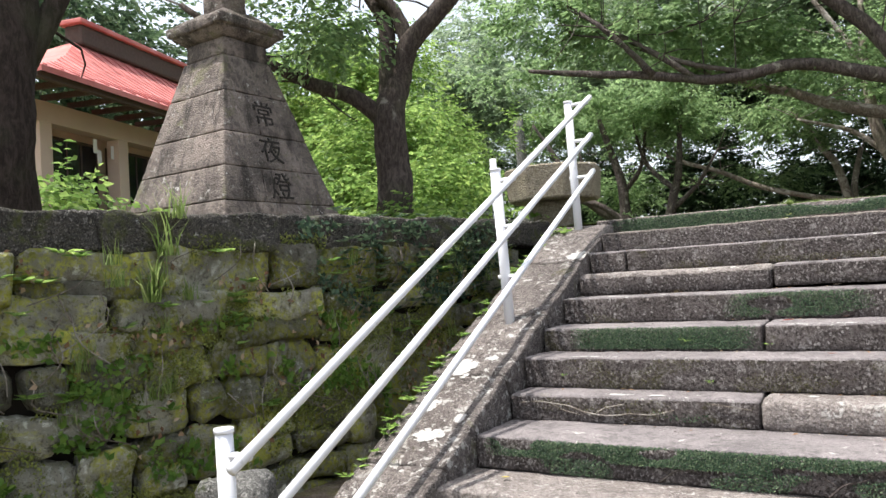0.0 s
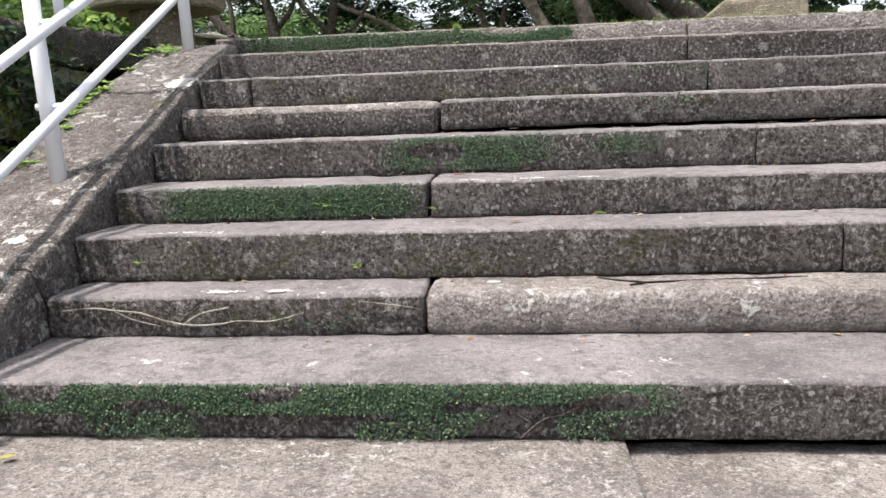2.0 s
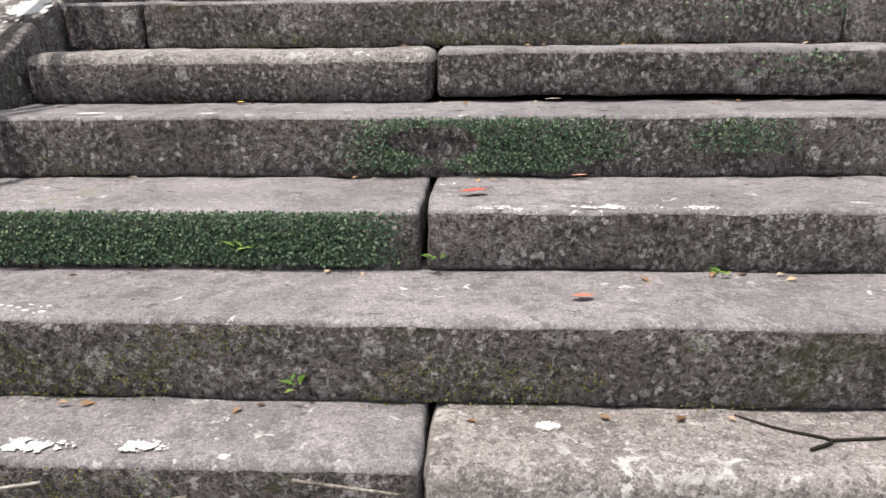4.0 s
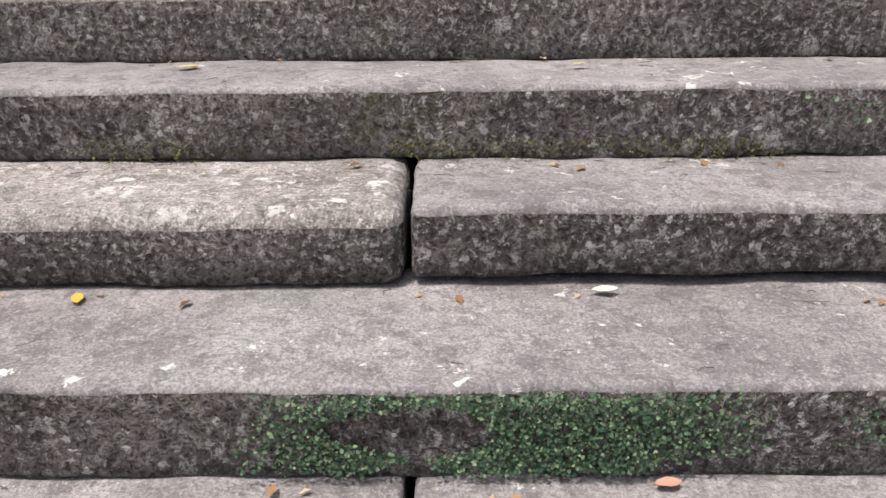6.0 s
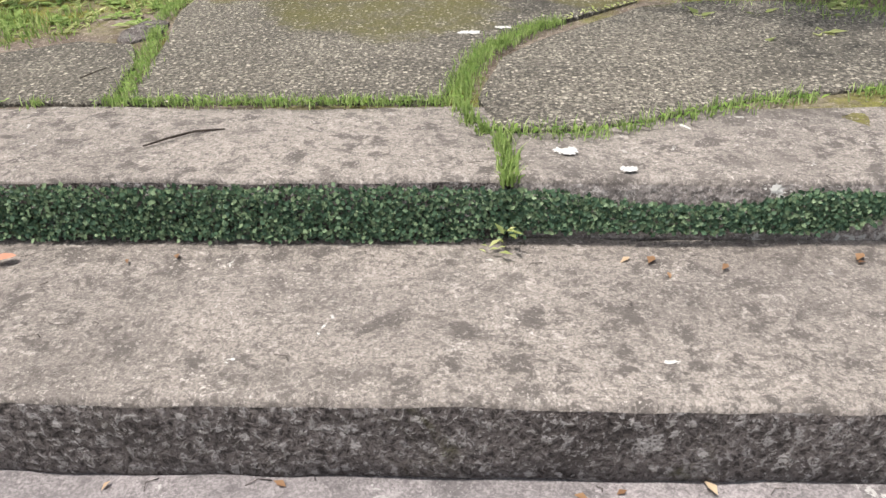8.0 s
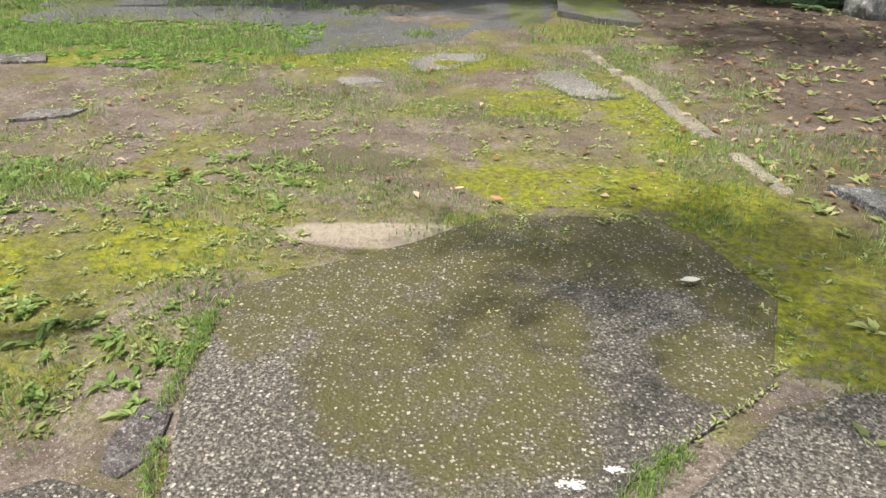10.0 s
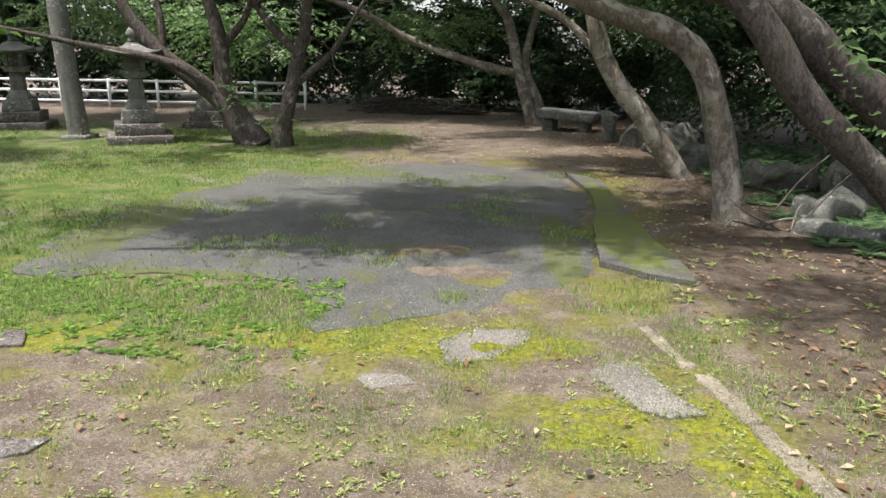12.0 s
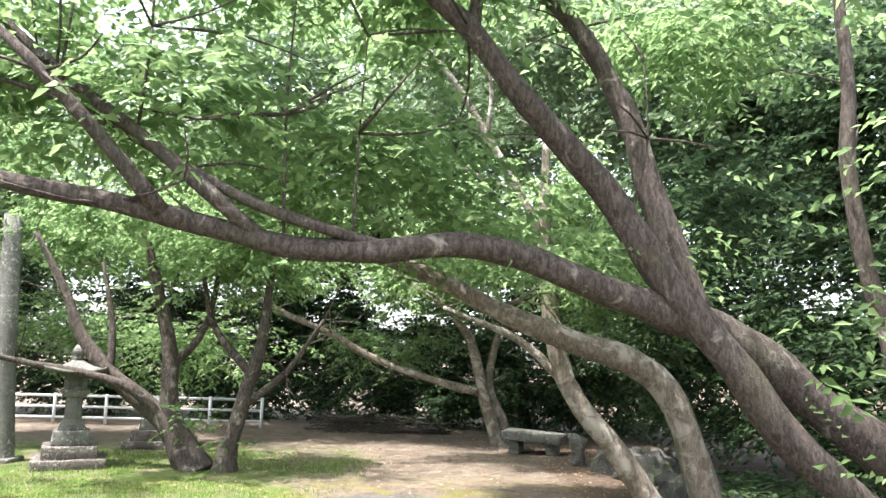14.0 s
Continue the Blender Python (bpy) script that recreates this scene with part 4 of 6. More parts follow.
# tree with the long low limb over the path
build_tree("cherry_tree", [
    [(4.55, 17.05, 1.9, 0.34), (4.28, 17.0, 2.3, 0.27), (3.56, 16.88, 3.22, 0.225), (2.75, 16.76, 3.83, 0.20), (2.03, 16.64, 4.37, 0.185), (1.38, 16.52, 4.62, 0.165), (0.71, 16.4, 4.84, 0.135), (0.17, 16.28, 5.04, 0.122),
     (-0.36, 16.16, 5.16, 0.115), (-0.86, 16.04, 5.13, 0.108), (-1.34, 15.92, 5.07, 0.105), (-1.9, 15.8, 5.07, 0.10), (-2.35, 15.68, 5.16, 0.09), (-3.32, 15.44, 5.37, 0.078), (-3.93, 15.32, 5.46, 0.075), (-5.4, 15.0, 5.75, 0.04)],
    [(3.98, 16.72, 1.9, 0.20), (3.27, 16.6, 2.75, 0.165), (2.41, 16.5, 3.51, 0.155), (1.84, 16.45, 4.26, 0.155), (1.32, 16.45, 4.92, 0.15), (0.81, 16.45, 5.72, 0.135), (0.35, 16.3, 6.18, 0.125), (-0.12, 16.1, 6.68, 0.11), (-0.49, 16.0, 7.12, 0.10), (-0.84, 15.9, 7.4, 0.07), (-1.6, 15.7, 8.1, 0.04)],
    [(-0.45, 16.02, 7.1, 0.075), (-0.41, 16.1, 7.5, 0.06), (-0.3, 16.2, 8.4, 0.03)],
    [(1.86, 17.2, 4.55, 0.16), (1.41, 17.3, 5.9, 0.14), (1.25, 17.35, 6.57, 0.13), (1.02, 17.4, 7.13, 0.115), (0.66, 17.4, 7.77, 0.10), (0.0, 17.4, 8.5, 0.06)],
    [(3.75, 17.0, 3.3, 0.11), (3.63, 17.15, 4.53, 0.095), (3.51, 17.2, 5.02, 0.09), (3.36, 17.2, 6.17, 0.08), (3.41, 17.2, 7.07, 0.07), (3.34, 17.2, 8.4, 0.05)],
    [(-2.15, 15.75, 5.1, 0.07), (-2.56, 15.5, 5.47, 0.065), (-3.11, 15.5, 5.90, 0.06), (-3.94, 15.5, 6.52, 0.05), (-4.6, 15.5, 7.1, 0.03)],
    [(-2.95, 15.5, 5.3, 0.075), (-3.31, 15.2, 5.8, 0.06), (-3.75, 15.0, 6.3, 0.05), (-4.2, 15.0, 6.7, 0.03)],
    [(-1.15, 16.0, 5.12, 0.05), (-1.69, 15.75, 5.24, 0.048), (-2.26, 15.6, 5.42, 0.05), (-2.8, 15.6, 5.7, 0.045), (-3.87, 15.6, 6.26, 0.03), (-4.6, 15.6, 6.5, 0.015)],
    [(-2.0, 15.75, 5.15, 0.016), (-2.02, 15.7, 6.2, 0.012), (-1.98, 15.7, 7.4, 0.006)],
    [(-3.2, 15.5, 5.95, 0.016), (-3.15, 15.5, 6.9, 0.012), (-3.2, 15.5, 8.0, 0.006)],
    [(-1.45, 15.9, 5.1, 0.014), (-1.42, 15.9, 6.1, 0.01), (-1.38, 15.9, 7.0, 0.005)],
    [(-3.9, 15.5, 6.5, 0.014), (-3.85, 15.5, 7.3, 0.01), (-3.95, 15.5, 8.4, 0.005)],
    [(1.0, 16.45, 5.4, 0.016), (1.15, 16.3, 6.2, 0.01), (1.1, 16.2, 6.9, 0.005)],
], BARK, "leaning cherry tree with long low limbs over the path",
    # blobs at y 13.6 and 13.9 are unseen, added to shade the path
    [(-3.4, 16.2, 6.5, 2.4, 1.2, 0.8), (-1.5, 16.9, 6.2, 1.4, 1.3, 0.55), (-1.6, 16.6, 8.3, 3.4, 2.2, 0.9), (2.4, 18.4, 8.4, 1.9, 1.4, 1.1), (-0.8, 16.8, 5.55, 1.3, 1.2, 0.35), (-5.4, 16.2, 7.4, 1.8, 1.2, 1.1), (0.6, 13.6, 8.0, 1.0, 0.8, 0.4), (2.0, 13.9, 7.6, 1.4, 1.8, 0.7), (1.9, 15.9, 4.2, 0.7, 0.5, 0.5)],
    2350, 11, 0.14, LEAF_CHERRY, 21, 70, 1.0, seg=12, twig_len=0.65)

build_tree("arching_tree", [
    [(2.30, 18.05, 1.9, 0.27), (2.22, 18.05, 2.2, 0.19), (2.03, 18.05, 3.03, 0.165), (1.75, 18.05, 3.81, 0.155), (1.35, 18.05, 4.19, 0.15), (0.69, 18.05, 4.4, 0.135), (-0.16, 18.05, 4.74, 0.115), (-0.69, 18.05, 5.02, 0.10), (-1.48, 18.05, 5.33, 0.08), (-2.6, 18.0, 5.9, 0.05)],
    [(2.25, 18.0, 2.1, 0.1), (2.55, 17.8, 1.98, 0.06), (2.85, 17.7, 1.94, 0.03)],
], BARK_PALE, "pale-barked tree arching low across the clearing",
    [(-2.2, 18.0, 6.2, 2.0, 1.6, 0.9), (0.4, 18.4, 5.5, 1.6, 1.2, 0.6)], 700, 10, 0.11, LEAF_CHERRY, 22, 16, 0.8)

build_tree("leaning_tree", [
    [(2.42, 21.3, 1.9, 0.22), (2.3, 21.3, 2.1, 0.18), (1.63, 21.3, 3.03, 0.165), (1.08, 21.3, 3.73, 0.15), (0.84, 21.3, 4.44, 0.14), (0.73, 21.3, 5.25, 0.12), (0.67, 21.3, 6.1, 0.10), (0.7, 21.3, 7.8, 0.06)],
    [(1.05, 21.3, 3.8, 0.08), (0.3, 21.4, 4.5, 0.06), (-0.9, 21.5, 5.0, 0.03)],
    [(0.68, 21.3, 6.1, 0.075), (-0.25, 21.3, 7.75, 0.06), (-1.0, 21.2, 8.9, 0.045), (-2.2, 21.1, 10.0, 0.025)],
    [(-0.25, 21.3, 7.75, 0.04), (-0.2, 21.2, 8.6, 0.03), (-0.5, 21.1, 9.8, 0.015)],
    [(0.3, 21.3, 6.8, 0.035), (-0.9, 21.1, 7.3, 0.025), (-2.3, 21.0, 8.1, 0.012)],
], BARK_PALE, "leaning tree with ivy on its trunk",
    [(0.3, 21.6, 6.6, 2.2, 1.6, 1.2), (1.9, 21.6, 5.4, 1.4, 1.2, 0.9)], 900, 10, 0.12, LEAF_CHERRY, 23, 16, 0.8)

build_tree("far_tree", [
    [(0.3, 30.1, 1.9, 0.25), (0.19, 30.0, 2.2, 0.18), (-0.15, 30.0, 3.3, 0.15), (-0.5, 30.1, 4.7, 0.13), (-0.9, 30.2, 5.3, 0.1), (-1.6, 30.3, 6.8, 0.05)],
    [(-0.2, 30.0, 3.35, 0.11), (-1.47, 30.0, 3.65, 0.1), (-3.02, 29.9, 4.16, 0.095), (-4.28, 29.8, 4.83, 0.085), (-5.83, 29.8, 5.48, 0.07), (-7.7, 29.6, 6.6, 0.04)],
    [(0.45, 30.2, 1.9, 0.17), (0.36, 30.2, 2.6, 0.14), (-0.02, 30.2, 3.6, 0.12), (0.3, 30.4, 5.2, 0.08)],
], BARK_PALE, "slim tree with a long branch reaching over the dirt",
    [(-1.5, 30.0, 6.4, 3.2, 2.0, 1.3), (-6.0, 29.6, 7.0, 2.6, 1.8, 1.2)], 1200, 10, 0.15, LEAF_CHERRY, 24, 20, 1.0)

build_tree("multi_stem_tree", [
    [(-5.75, 24.4, 1.9, 0.42), (-5.95, 24.4, 2.25, 0.32), (-6.45, 24.4, 2.89, 0.23), (-7.58, 24.4, 3.76, 0.16), (-8.27, 24.4, 4.53, 0.125), (-8.63, 24.4, 5.3, 0.09), (-9.4, 24.4, 6.6, 0.04)],
    [(-5.95, 24.4, 2.2, 0.25), (-6.34, 24.4, 3.11, 0.19), (-6.43, 24.4, 4.23, 0.15), (-6.8, 24.4, 5.57, 0.11), (-7.2, 24.4, 6.9, 0.05)],
    [(-5.15, 24.2, 1.9, 0.30), (-5.1, 24.2, 2.3, 0.2), (-4.99, 24.2, 2.71, 0.165), (-4.74, 24.2, 3.71, 0.14), (-4.54, 24.2, 4.49, 0.115), (-4.4, 24.2, 6.2, 0.05)],
    [(-6.4, 24.4, 2.85, 0.12), (-7.2, 24.0, 3.6, 0.09), (-9.2, 23.8, 4.0, 0.06), (-10.6, 23.6, 4.3, 0.02)],
    [(-4.7, 24.2, 3.8, 0.09), (-5.6, 24.4, 4.8, 0.07), (-6.0, 24.6, 6.2, 0.03)],
    [(-6.4, 24.4, 3.9, 0.09), (-5.8, 24.5, 4.7, 0.07), (-5.6, 24.6, 5.9, 0.04)],
    [(-7.6, 24.4, 3.8, 0.08), (-7.7, 24.5, 4.8, 0.06), (-8.0, 24.5, 6.0, 0.03)],
    [(-4.85, 24.2, 3.2, 0.08), (-4.0, 24.1, 3.9, 0.06), (-3.3, 24.0, 4.9, 0.03)],
], BARK, "old multi-stemmed tree on the grass",
    # blob at (-8.6, 20.6) is extra foliage, added to shade the lawn
    [(-8.6, 25.6, 6.7, 2.8, 1.4, 1.0), (-5.2, 24.4, 6.4, 2.6, 2.2, 1.3), (-4.9, 24.0, 2.75, 0.55, 0.4, 0.4), (-6.8, 22.2, 6.8, 1.8, 1.6, 0.6), (-8.6, 20.6, 7.4, 2.0, 1.4, 0.5), (-6.0, 24.2, 2.9, 0.4, 0.4, 0.4)],
    1900, 10, 0.14, LEAF_CHERRY, 25, 50, 0.9)

# tree by the monument and the dark trunk beside it
garden_tree = build_tree("garden_tree", [
    [(-4.44, 8.26, 1.99, 0.302), (-4.41, 8.23, 2.23, 0.242), (-4.40, 8.22, 2.83, 0.212), (-4.39, 8.17, 3.56, 0.200), (-4.31, 8.32, 4.04, 0.157), (-4.17, 8.38, 4.47, 0.133), (-3.81, 8.50, 4.83, 0.121), (-3.44, 8.62, 5.25, 0.103), (-2.84, 8.86, 6.22, 0.060)],
    [(-4.44, 8.17, 3.50, 0.121), (-4.75, 7.89, 3.82, 0.103), (-5.14, 7.53, 3.99, 0.085), (-5.62, 7.17, 4.34, 0.060), (-6.35, 6.68, 5.01, 0.036)],
    [(-4.41, 8.20, 3.62, 0.133), (-4.44, 8.26, 4.16, 0.115), (-4.47, 8.32, 4.77, 0.103), (-4.83, 8.38, 5.37, 0.085), (-5.38, 8.38, 6.46, 0.048)],
    [(-4.17, 8.38, 4.47, 0.109), (-4.35, 8.32, 4.95, 0.085), (-4.71, 8.13, 5.37, 0.060), (-5.02, 8.01, 6.10, 0.036)],
], BARK_MID, "forked tree with smooth dark bark beside the monument",
    # blobs at (-0.95, 9.45) and (-0.05, 8.45) are unseen, added to shade the paving
    [(-4.9, 6.9, 5.6, 1.5, 1.4, 0.8), (-0.95, 9.45, 6.6, 0.95, 0.6, 0.5), (-0.05, 8.45, 6.8, 0.8, 0.45, 0.4), (-4.7, 7.1, 4.4, 0.8, 0.9, 0.4)], 820, 10, 0.10, LEAF_CHERRY, 26, 30, 0.7)
# more unseen leaves, placed towards the sun to darken two spots of paving
crown("crown", [(x + 4.44, y - 8.26, z - 1.99, a, b, c) for x, y, z, a, b, c in ((-0.8, 9.5, 6.9, 0.6, 0.35, 0.3), (-0.1, 8.5, 6.7, 0.5, 0.3, 0.25))], 190, 10, 0.10, LEAF_CHERRY, garden_tree, "", 77, twig_len=0.35)
build_tree("dark_trunk_tree", [
    [(-4.62, 3.45, 1.9, 0.30), (-4.62, 3.48, 2.3, 0.24), (-4.60, 3.5, 2.9, 0.21), (-4.62, 3.55, 3.7, 0.2), (-4.8, 3.6, 5.2, 0.15), (-4.9, 3.8, 7.0, 0.08)],
    [(-4.6, 3.52, 3.0, 0.10), (-4.52, 3.75, 3.5, 0.085), (-4.4, 4.1, 4.3, 0.06), (-4.2, 4.6, 5.4, 0.03)],
], BARK_DARK, "thick dark-barked tree behind the wall",
    [(-7.0, 2.0, 7.4, 1.6, 2.0, 1.0)], 300, 10, 0.12, LEAF_CHERRY, 27, 20, 0.8)


# woods round the clearing
def woods(name, blobs, twigs, leaf, mat, seed, label, per=9, **kw):
    ob = crown(name, blobs, twigs, per, leaf, mat, None, label, seed, **kw)
    return tagged(ob, category="foliage", kind="stuff")


woods("woods", [(7.0, 17.5, 5.5, 2.6, 3.2, 3.6), (6.2, 22.0, 4.6, 2.6, 3.6, 2.9), (7.5, 22.0, 8.5, 3.6, 4.0, 3.4), (5.5, 27.5, 4.6, 2.8, 3.4, 3.0), (4.0, 32.5, 4.8, 3.4, 2.4, 3.2), (7.5, 29, 9.0, 4.4, 4.4, 3.4),
                (6.4, 13.6, 6.4, 1.8, 2.4, 3.4), (5.9, 20.0, 2.9, 1.5, 3.0, 1.1), (2.6, 19.6, 6.4, 1.6, 1.4, 1.2), (3.2, 24.0, 5.6, 1.8, 2.0, 1.6)],
      17000, 0.17, LEAF_DARK, 31, "dense dark evergreen trees beside the clearing", twig_len=0.7)
woods("woods", [(-1.0, 36.0, 4.5, 3.6, 2.0, 3.2), (-6.5, 38.0, 5.4, 4.2, 2.0, 3.6), (-12.5, 38.5, 5.2, 4.0, 2.0, 3.2), (-19, 36, 5.6, 4.4, 2.4, 3.8), (0.5, 35.0, 3.0, 3.8, 1.6, 1.6), (-3.8, 36.2, 3.0, 3.4, 1.3, 1.6), (3.5, 36.5, 7.5, 4.0, 2.4, 3.4),
                (-4.0, 38, 9.6, 5.0, 2.4, 2.2)],
      16000, 0.21, LEAF_DARK, 32, "dense dark evergreen trees behind the clearing", twig_len=0.8)
woods("bushes", [(-6.6, 11.9, 3.0, 1.8, 1.5, 1.4), (-7.8, 12.6, 3.6, 2.0, 2.0, 2.0), (-7.6, 13.9, 3.6, 1.4, 1.4, 1.8), (-9.6, 16.6, 4.6, 2.2, 2.2, 2.6), (-6.2, 10.0, 2.6, 1.4, 1.2, 0.9), (-11.0, 14.0, 4.6, 2.4, 2.4, 2.6), (-11.2, 21.0, 5.2, 1.5, 1.5, 2.6), (-6.4, 15.8, 4.2, 0.6, 0.8, 1.3), (-9.6, 14.6, 6.6, 2.4, 2.0, 1.3)],
      9500, 0.12, LEAF_BUSH, 33, "bright green shrubs and young trees behind the monument")
woods("woods", [(-17, 10, 7.6, 4.0, 4.0, 4.6), (-20, 16, 7.5, 4.4, 4.4, 5.0), (-15, 20, 7.5, 3.6, 3.6, 4.4), (-20, 4, 8.5, 4.0, 5.0, 5.0)],
      5200, 0.26, LEAF_DARK, 34, "tall dark conifers behind the shrine hall", twig_len=0.9)

woods("hedge", [(-9.0, 37.0, 3.2, 3.4, 1.3, 1.7), (-14.5, 36.6, 3.3, 3.4, 1.4, 1.8), (-20.5, 35.0, 3.4, 3.6, 1.6, 2.0), (-27, 32, 4.0, 4.0, 3.0, 2.8), (3.6, 34.5, 3.2, 2.6, 1.6, 1.7)],
      7000, 0.2, LEAF_DARK, 35, "dark hedge along the fence", twig_len=0.6)
woods("tall_trees", [(-1.0, 30.0, 10.6, 4.6, 3.0, 2.6), (4.6, 25.0, 10.0, 3.6, 3.4, 3.0), (-8.0, 31.0, 10.0, 4.4, 3.0, 2.6), (-13.5, 27.0, 8.6, 3.4, 3.0, 2.6), (0.5, 25.0, 11.2, 3.6, 2.4, 1.8)],
      11000, 0.19, LEAF_HAZED, 36, "sunlit tops of taller trees behind the clearing, tinted with haze", twig_len=0.7)

woods("young_trees", [(-7.5, 28.5, 4.4, 3.2, 1.6, 1.2), (-3.0, 31.2, 4.6, 2.6, 1.4, 1.2), (-11.5, 29.5, 4.8, 3.0, 2.0, 1.3), (-1.0, 26.5, 6.4, 2.4, 1.8, 1.0), (2.6, 27.0, 5.2, 1.6, 1.6, 1.2)],
      1500, 0.15, LEAF_CHERRY, 38, "light green young trees at the back of the clearing", per=9, twig_len=0.6)
woods("overhanging_branches", [(2.9, 16.2, 4.9, 1.0, 0.8, 0.6), (1.2, 16.9, 5.6, 1.2, 0.9, 0.6), (3.6, 16.6, 6.4, 1.0, 0.9, 0.9), (3.2, 16.0, 3.4, 0.6, 0.5, 0.4)],
      55, 0.125, LEAF_CHERRY, 37, "large bright leaves on low shoots round the trunks", per=7)
woods("tall_trees", [(-6.5, 34.0, 14.0, 7.0, 2.4, 4.0), (2.5, 33.0, 14.0, 6.0, 2.4, 4.0), (-15.0, 33.0, 12.0, 5.0, 2.4, 4.0), (-12.0, 36.5, 9.0, 3.6, 2.0, 3.0), (-11.0, 40.0, 10.5, 5.0, 2.0, 4.0), (-17.0, 37.5, 9.0, 4.0, 2.0, 4.0)],
      7000, 0.24, LEAF_HAZED, 39, "light green crowns of tall trees behind the hedge, tinted with haze", twig_len=0.9)
# ---- things on the terrace ----
pave = tagged(holder("pavement", (0, 8.5, 1.9)), "overgrown paving of washed-aggregate concrete slabs", "pavement", kind="structure")


def paving(outline, z, mat, label="", wob=0.02, seed=1, thick=0.07):
    return slab("paving_slab", [(x, y - 8.5) for x, y in outline], z - thick - 1.9, z - 1.9, mat, pave, wob, label, 0.12, seed)


paving([(-0.955, 8.475), (-1.04, 8.98), (-1.15, 9.55), (-1.17, 10.08), (-0.55, 10.5), (-0.19, 10.82), (0.35, 10.85), (0.68, 10.69), (0.86, 10.15), (0.68, 9.63), (0.36, 9.35), (0.155, 9.17), (0.025, 8.94), (-0.025, 8.73), (-0.075, 8.49)], 2.001, AGG, "", 0.012, 2)
paving([(0.07, 8.27), (0.03, 8.5), (0.09, 8.87), (0.28, 9.12), (0.66, 9.52), (0.95, 9.62), (1.25, 9.6), (1.62, 9.4), (1.9, 8.9), (1.4, 8.62), (0.77, 8.48), (0.46, 8.34), (0.25, 8.26)], 2.003, AGG, "", 0.012, 3)
paving([(-1.62, 8.90), (-1.36, 9.09), (-1.16, 9.04), (-1.07, 8.85), (-1.02, 8.57), (-1.0, 8.46), (-1.7, 8.45)], 2.0, AGG, "", 0.014, 4)
paving([(-1.25, 9.12), (-1.19, 9.1), (-1.13, 9.2), (-1.15, 9.38), (-1.21, 9.43), (-1.26, 9.38), (-1.28, 9.24)], 1.989, BALUST, "grey stone chip", 0.012, 5)
paving([(-2.6, 8.5), (-1.75, 8.47), (-1.7, 8.85), (-2.6, 8.8)], 2.0, AGG, "", 0.015, 6)
paving([(1.45, 11.24), (1.9, 11.2), (2.35, 10.85), (2.3, 10.5), (1.75, 10.55)], 2.03, ROCK, "flat grey stone in the weeds", 0.02, 7)
# large worn concrete pads further on
paving([(-4.85, 14.86), (-5.2, 17.2), (-4.3, 21.0), (-1.58, 22.3), (0.30, 21.7), (0.62, 19.2), (0.40, 16.8), (0.30, 15.8), (-0.03, 14.94), (-0.92, 14.38), (-1.82, 13.95), (-2.27, 14.82), (-3.07, 15.01)], 1.994, PAD, "dark worn concrete pad", 0.22, 8, 0.05)
paving([(0.42, 15.85), (0.50, 16.9), (0.72, 19.2), (0.5, 21.4), (1.0, 20.4), (0.98, 18.6), (1.19, 16.0), (1.19, 15.28), (0.8, 15.5)], 2.05, MOSS_PAD, "broken concrete slab edge, half under moss", 0.03, 9, 0.09)
paving([(-0.95, 13.75), (-0.7, 14.1), (-0.3, 14.1), (-0.35, 13.8), (-0.58, 13.5), (-0.85, 13.4)], 1.986, WORN, "pale worn concrete", 0.05, 10)
paving([(-1.45, 13.15), (-1.1, 13.2), (-1.0, 13.05), (-1.3, 12.95)], 1.988, WORN, "pale worn concrete", 0.05, 14)
paving([(0.04, 13.35), (0.2, 13.55), (0.38, 13.55), (0.55, 13.1), (0.66, 12.86), (0.45, 12.8), (0.3, 12.86)], 1.990, WORN, "pale worn concrete", 0.04, 11)
worn_rims = [(-0.95, 13.75), (-0.7, 14.1), (-0.3, 14.1), (-0.35, 13.8), (-0.58, 13.5), (-0.85, 13.4), (-0.95, 13.75)], [(0.04, 13.35), (0.2, 13.55), (0.38, 13.55), (0.55, 13.1), (0.66, 12.86), (0.45, 12.8), (0.3, 12.86), (0.04, 13.35)]
paving([(-3.15, 11.93), (-2.84, 12.05), (-2.8, 12.2), (-3.1, 12.16)], 2.012, BALUST, "pale flat stone", 0.02, 12)
paving([(-4.3, 13.2), (-3.7, 13.35), (-3.85, 13.6), (-4.3, 13.55)], 2.012, BALUST, "pale flat stone", 0.03, 13)
# narrow kerb between path and litter
for a, b, w, sd in (((0.55, 14.22), (0.73, 13.5), 0.10, 1), ((0.78, 13.40), (0.93, 12.78), 0.12, 2), ((0.93, 12.74), (1.08, 12.02), 0.12, 3), ((1.12, 11.75), (1.24, 11.2), 0.10, 4)):
    c = ((a[0] + b[0]) / 2, (a[1] + b[1]) / 2 - 8.5, 0.055)
    block("kerb_stone", (w, math.dist(a, b), 0.10), c, SANDY, pave, math.degrees(math.atan2(b[1] - a[1], b[0] - a[0])) - 90, cell=0.07, bevel=0.02, rough=0.012, seed=40 + sd, lump=0.015)


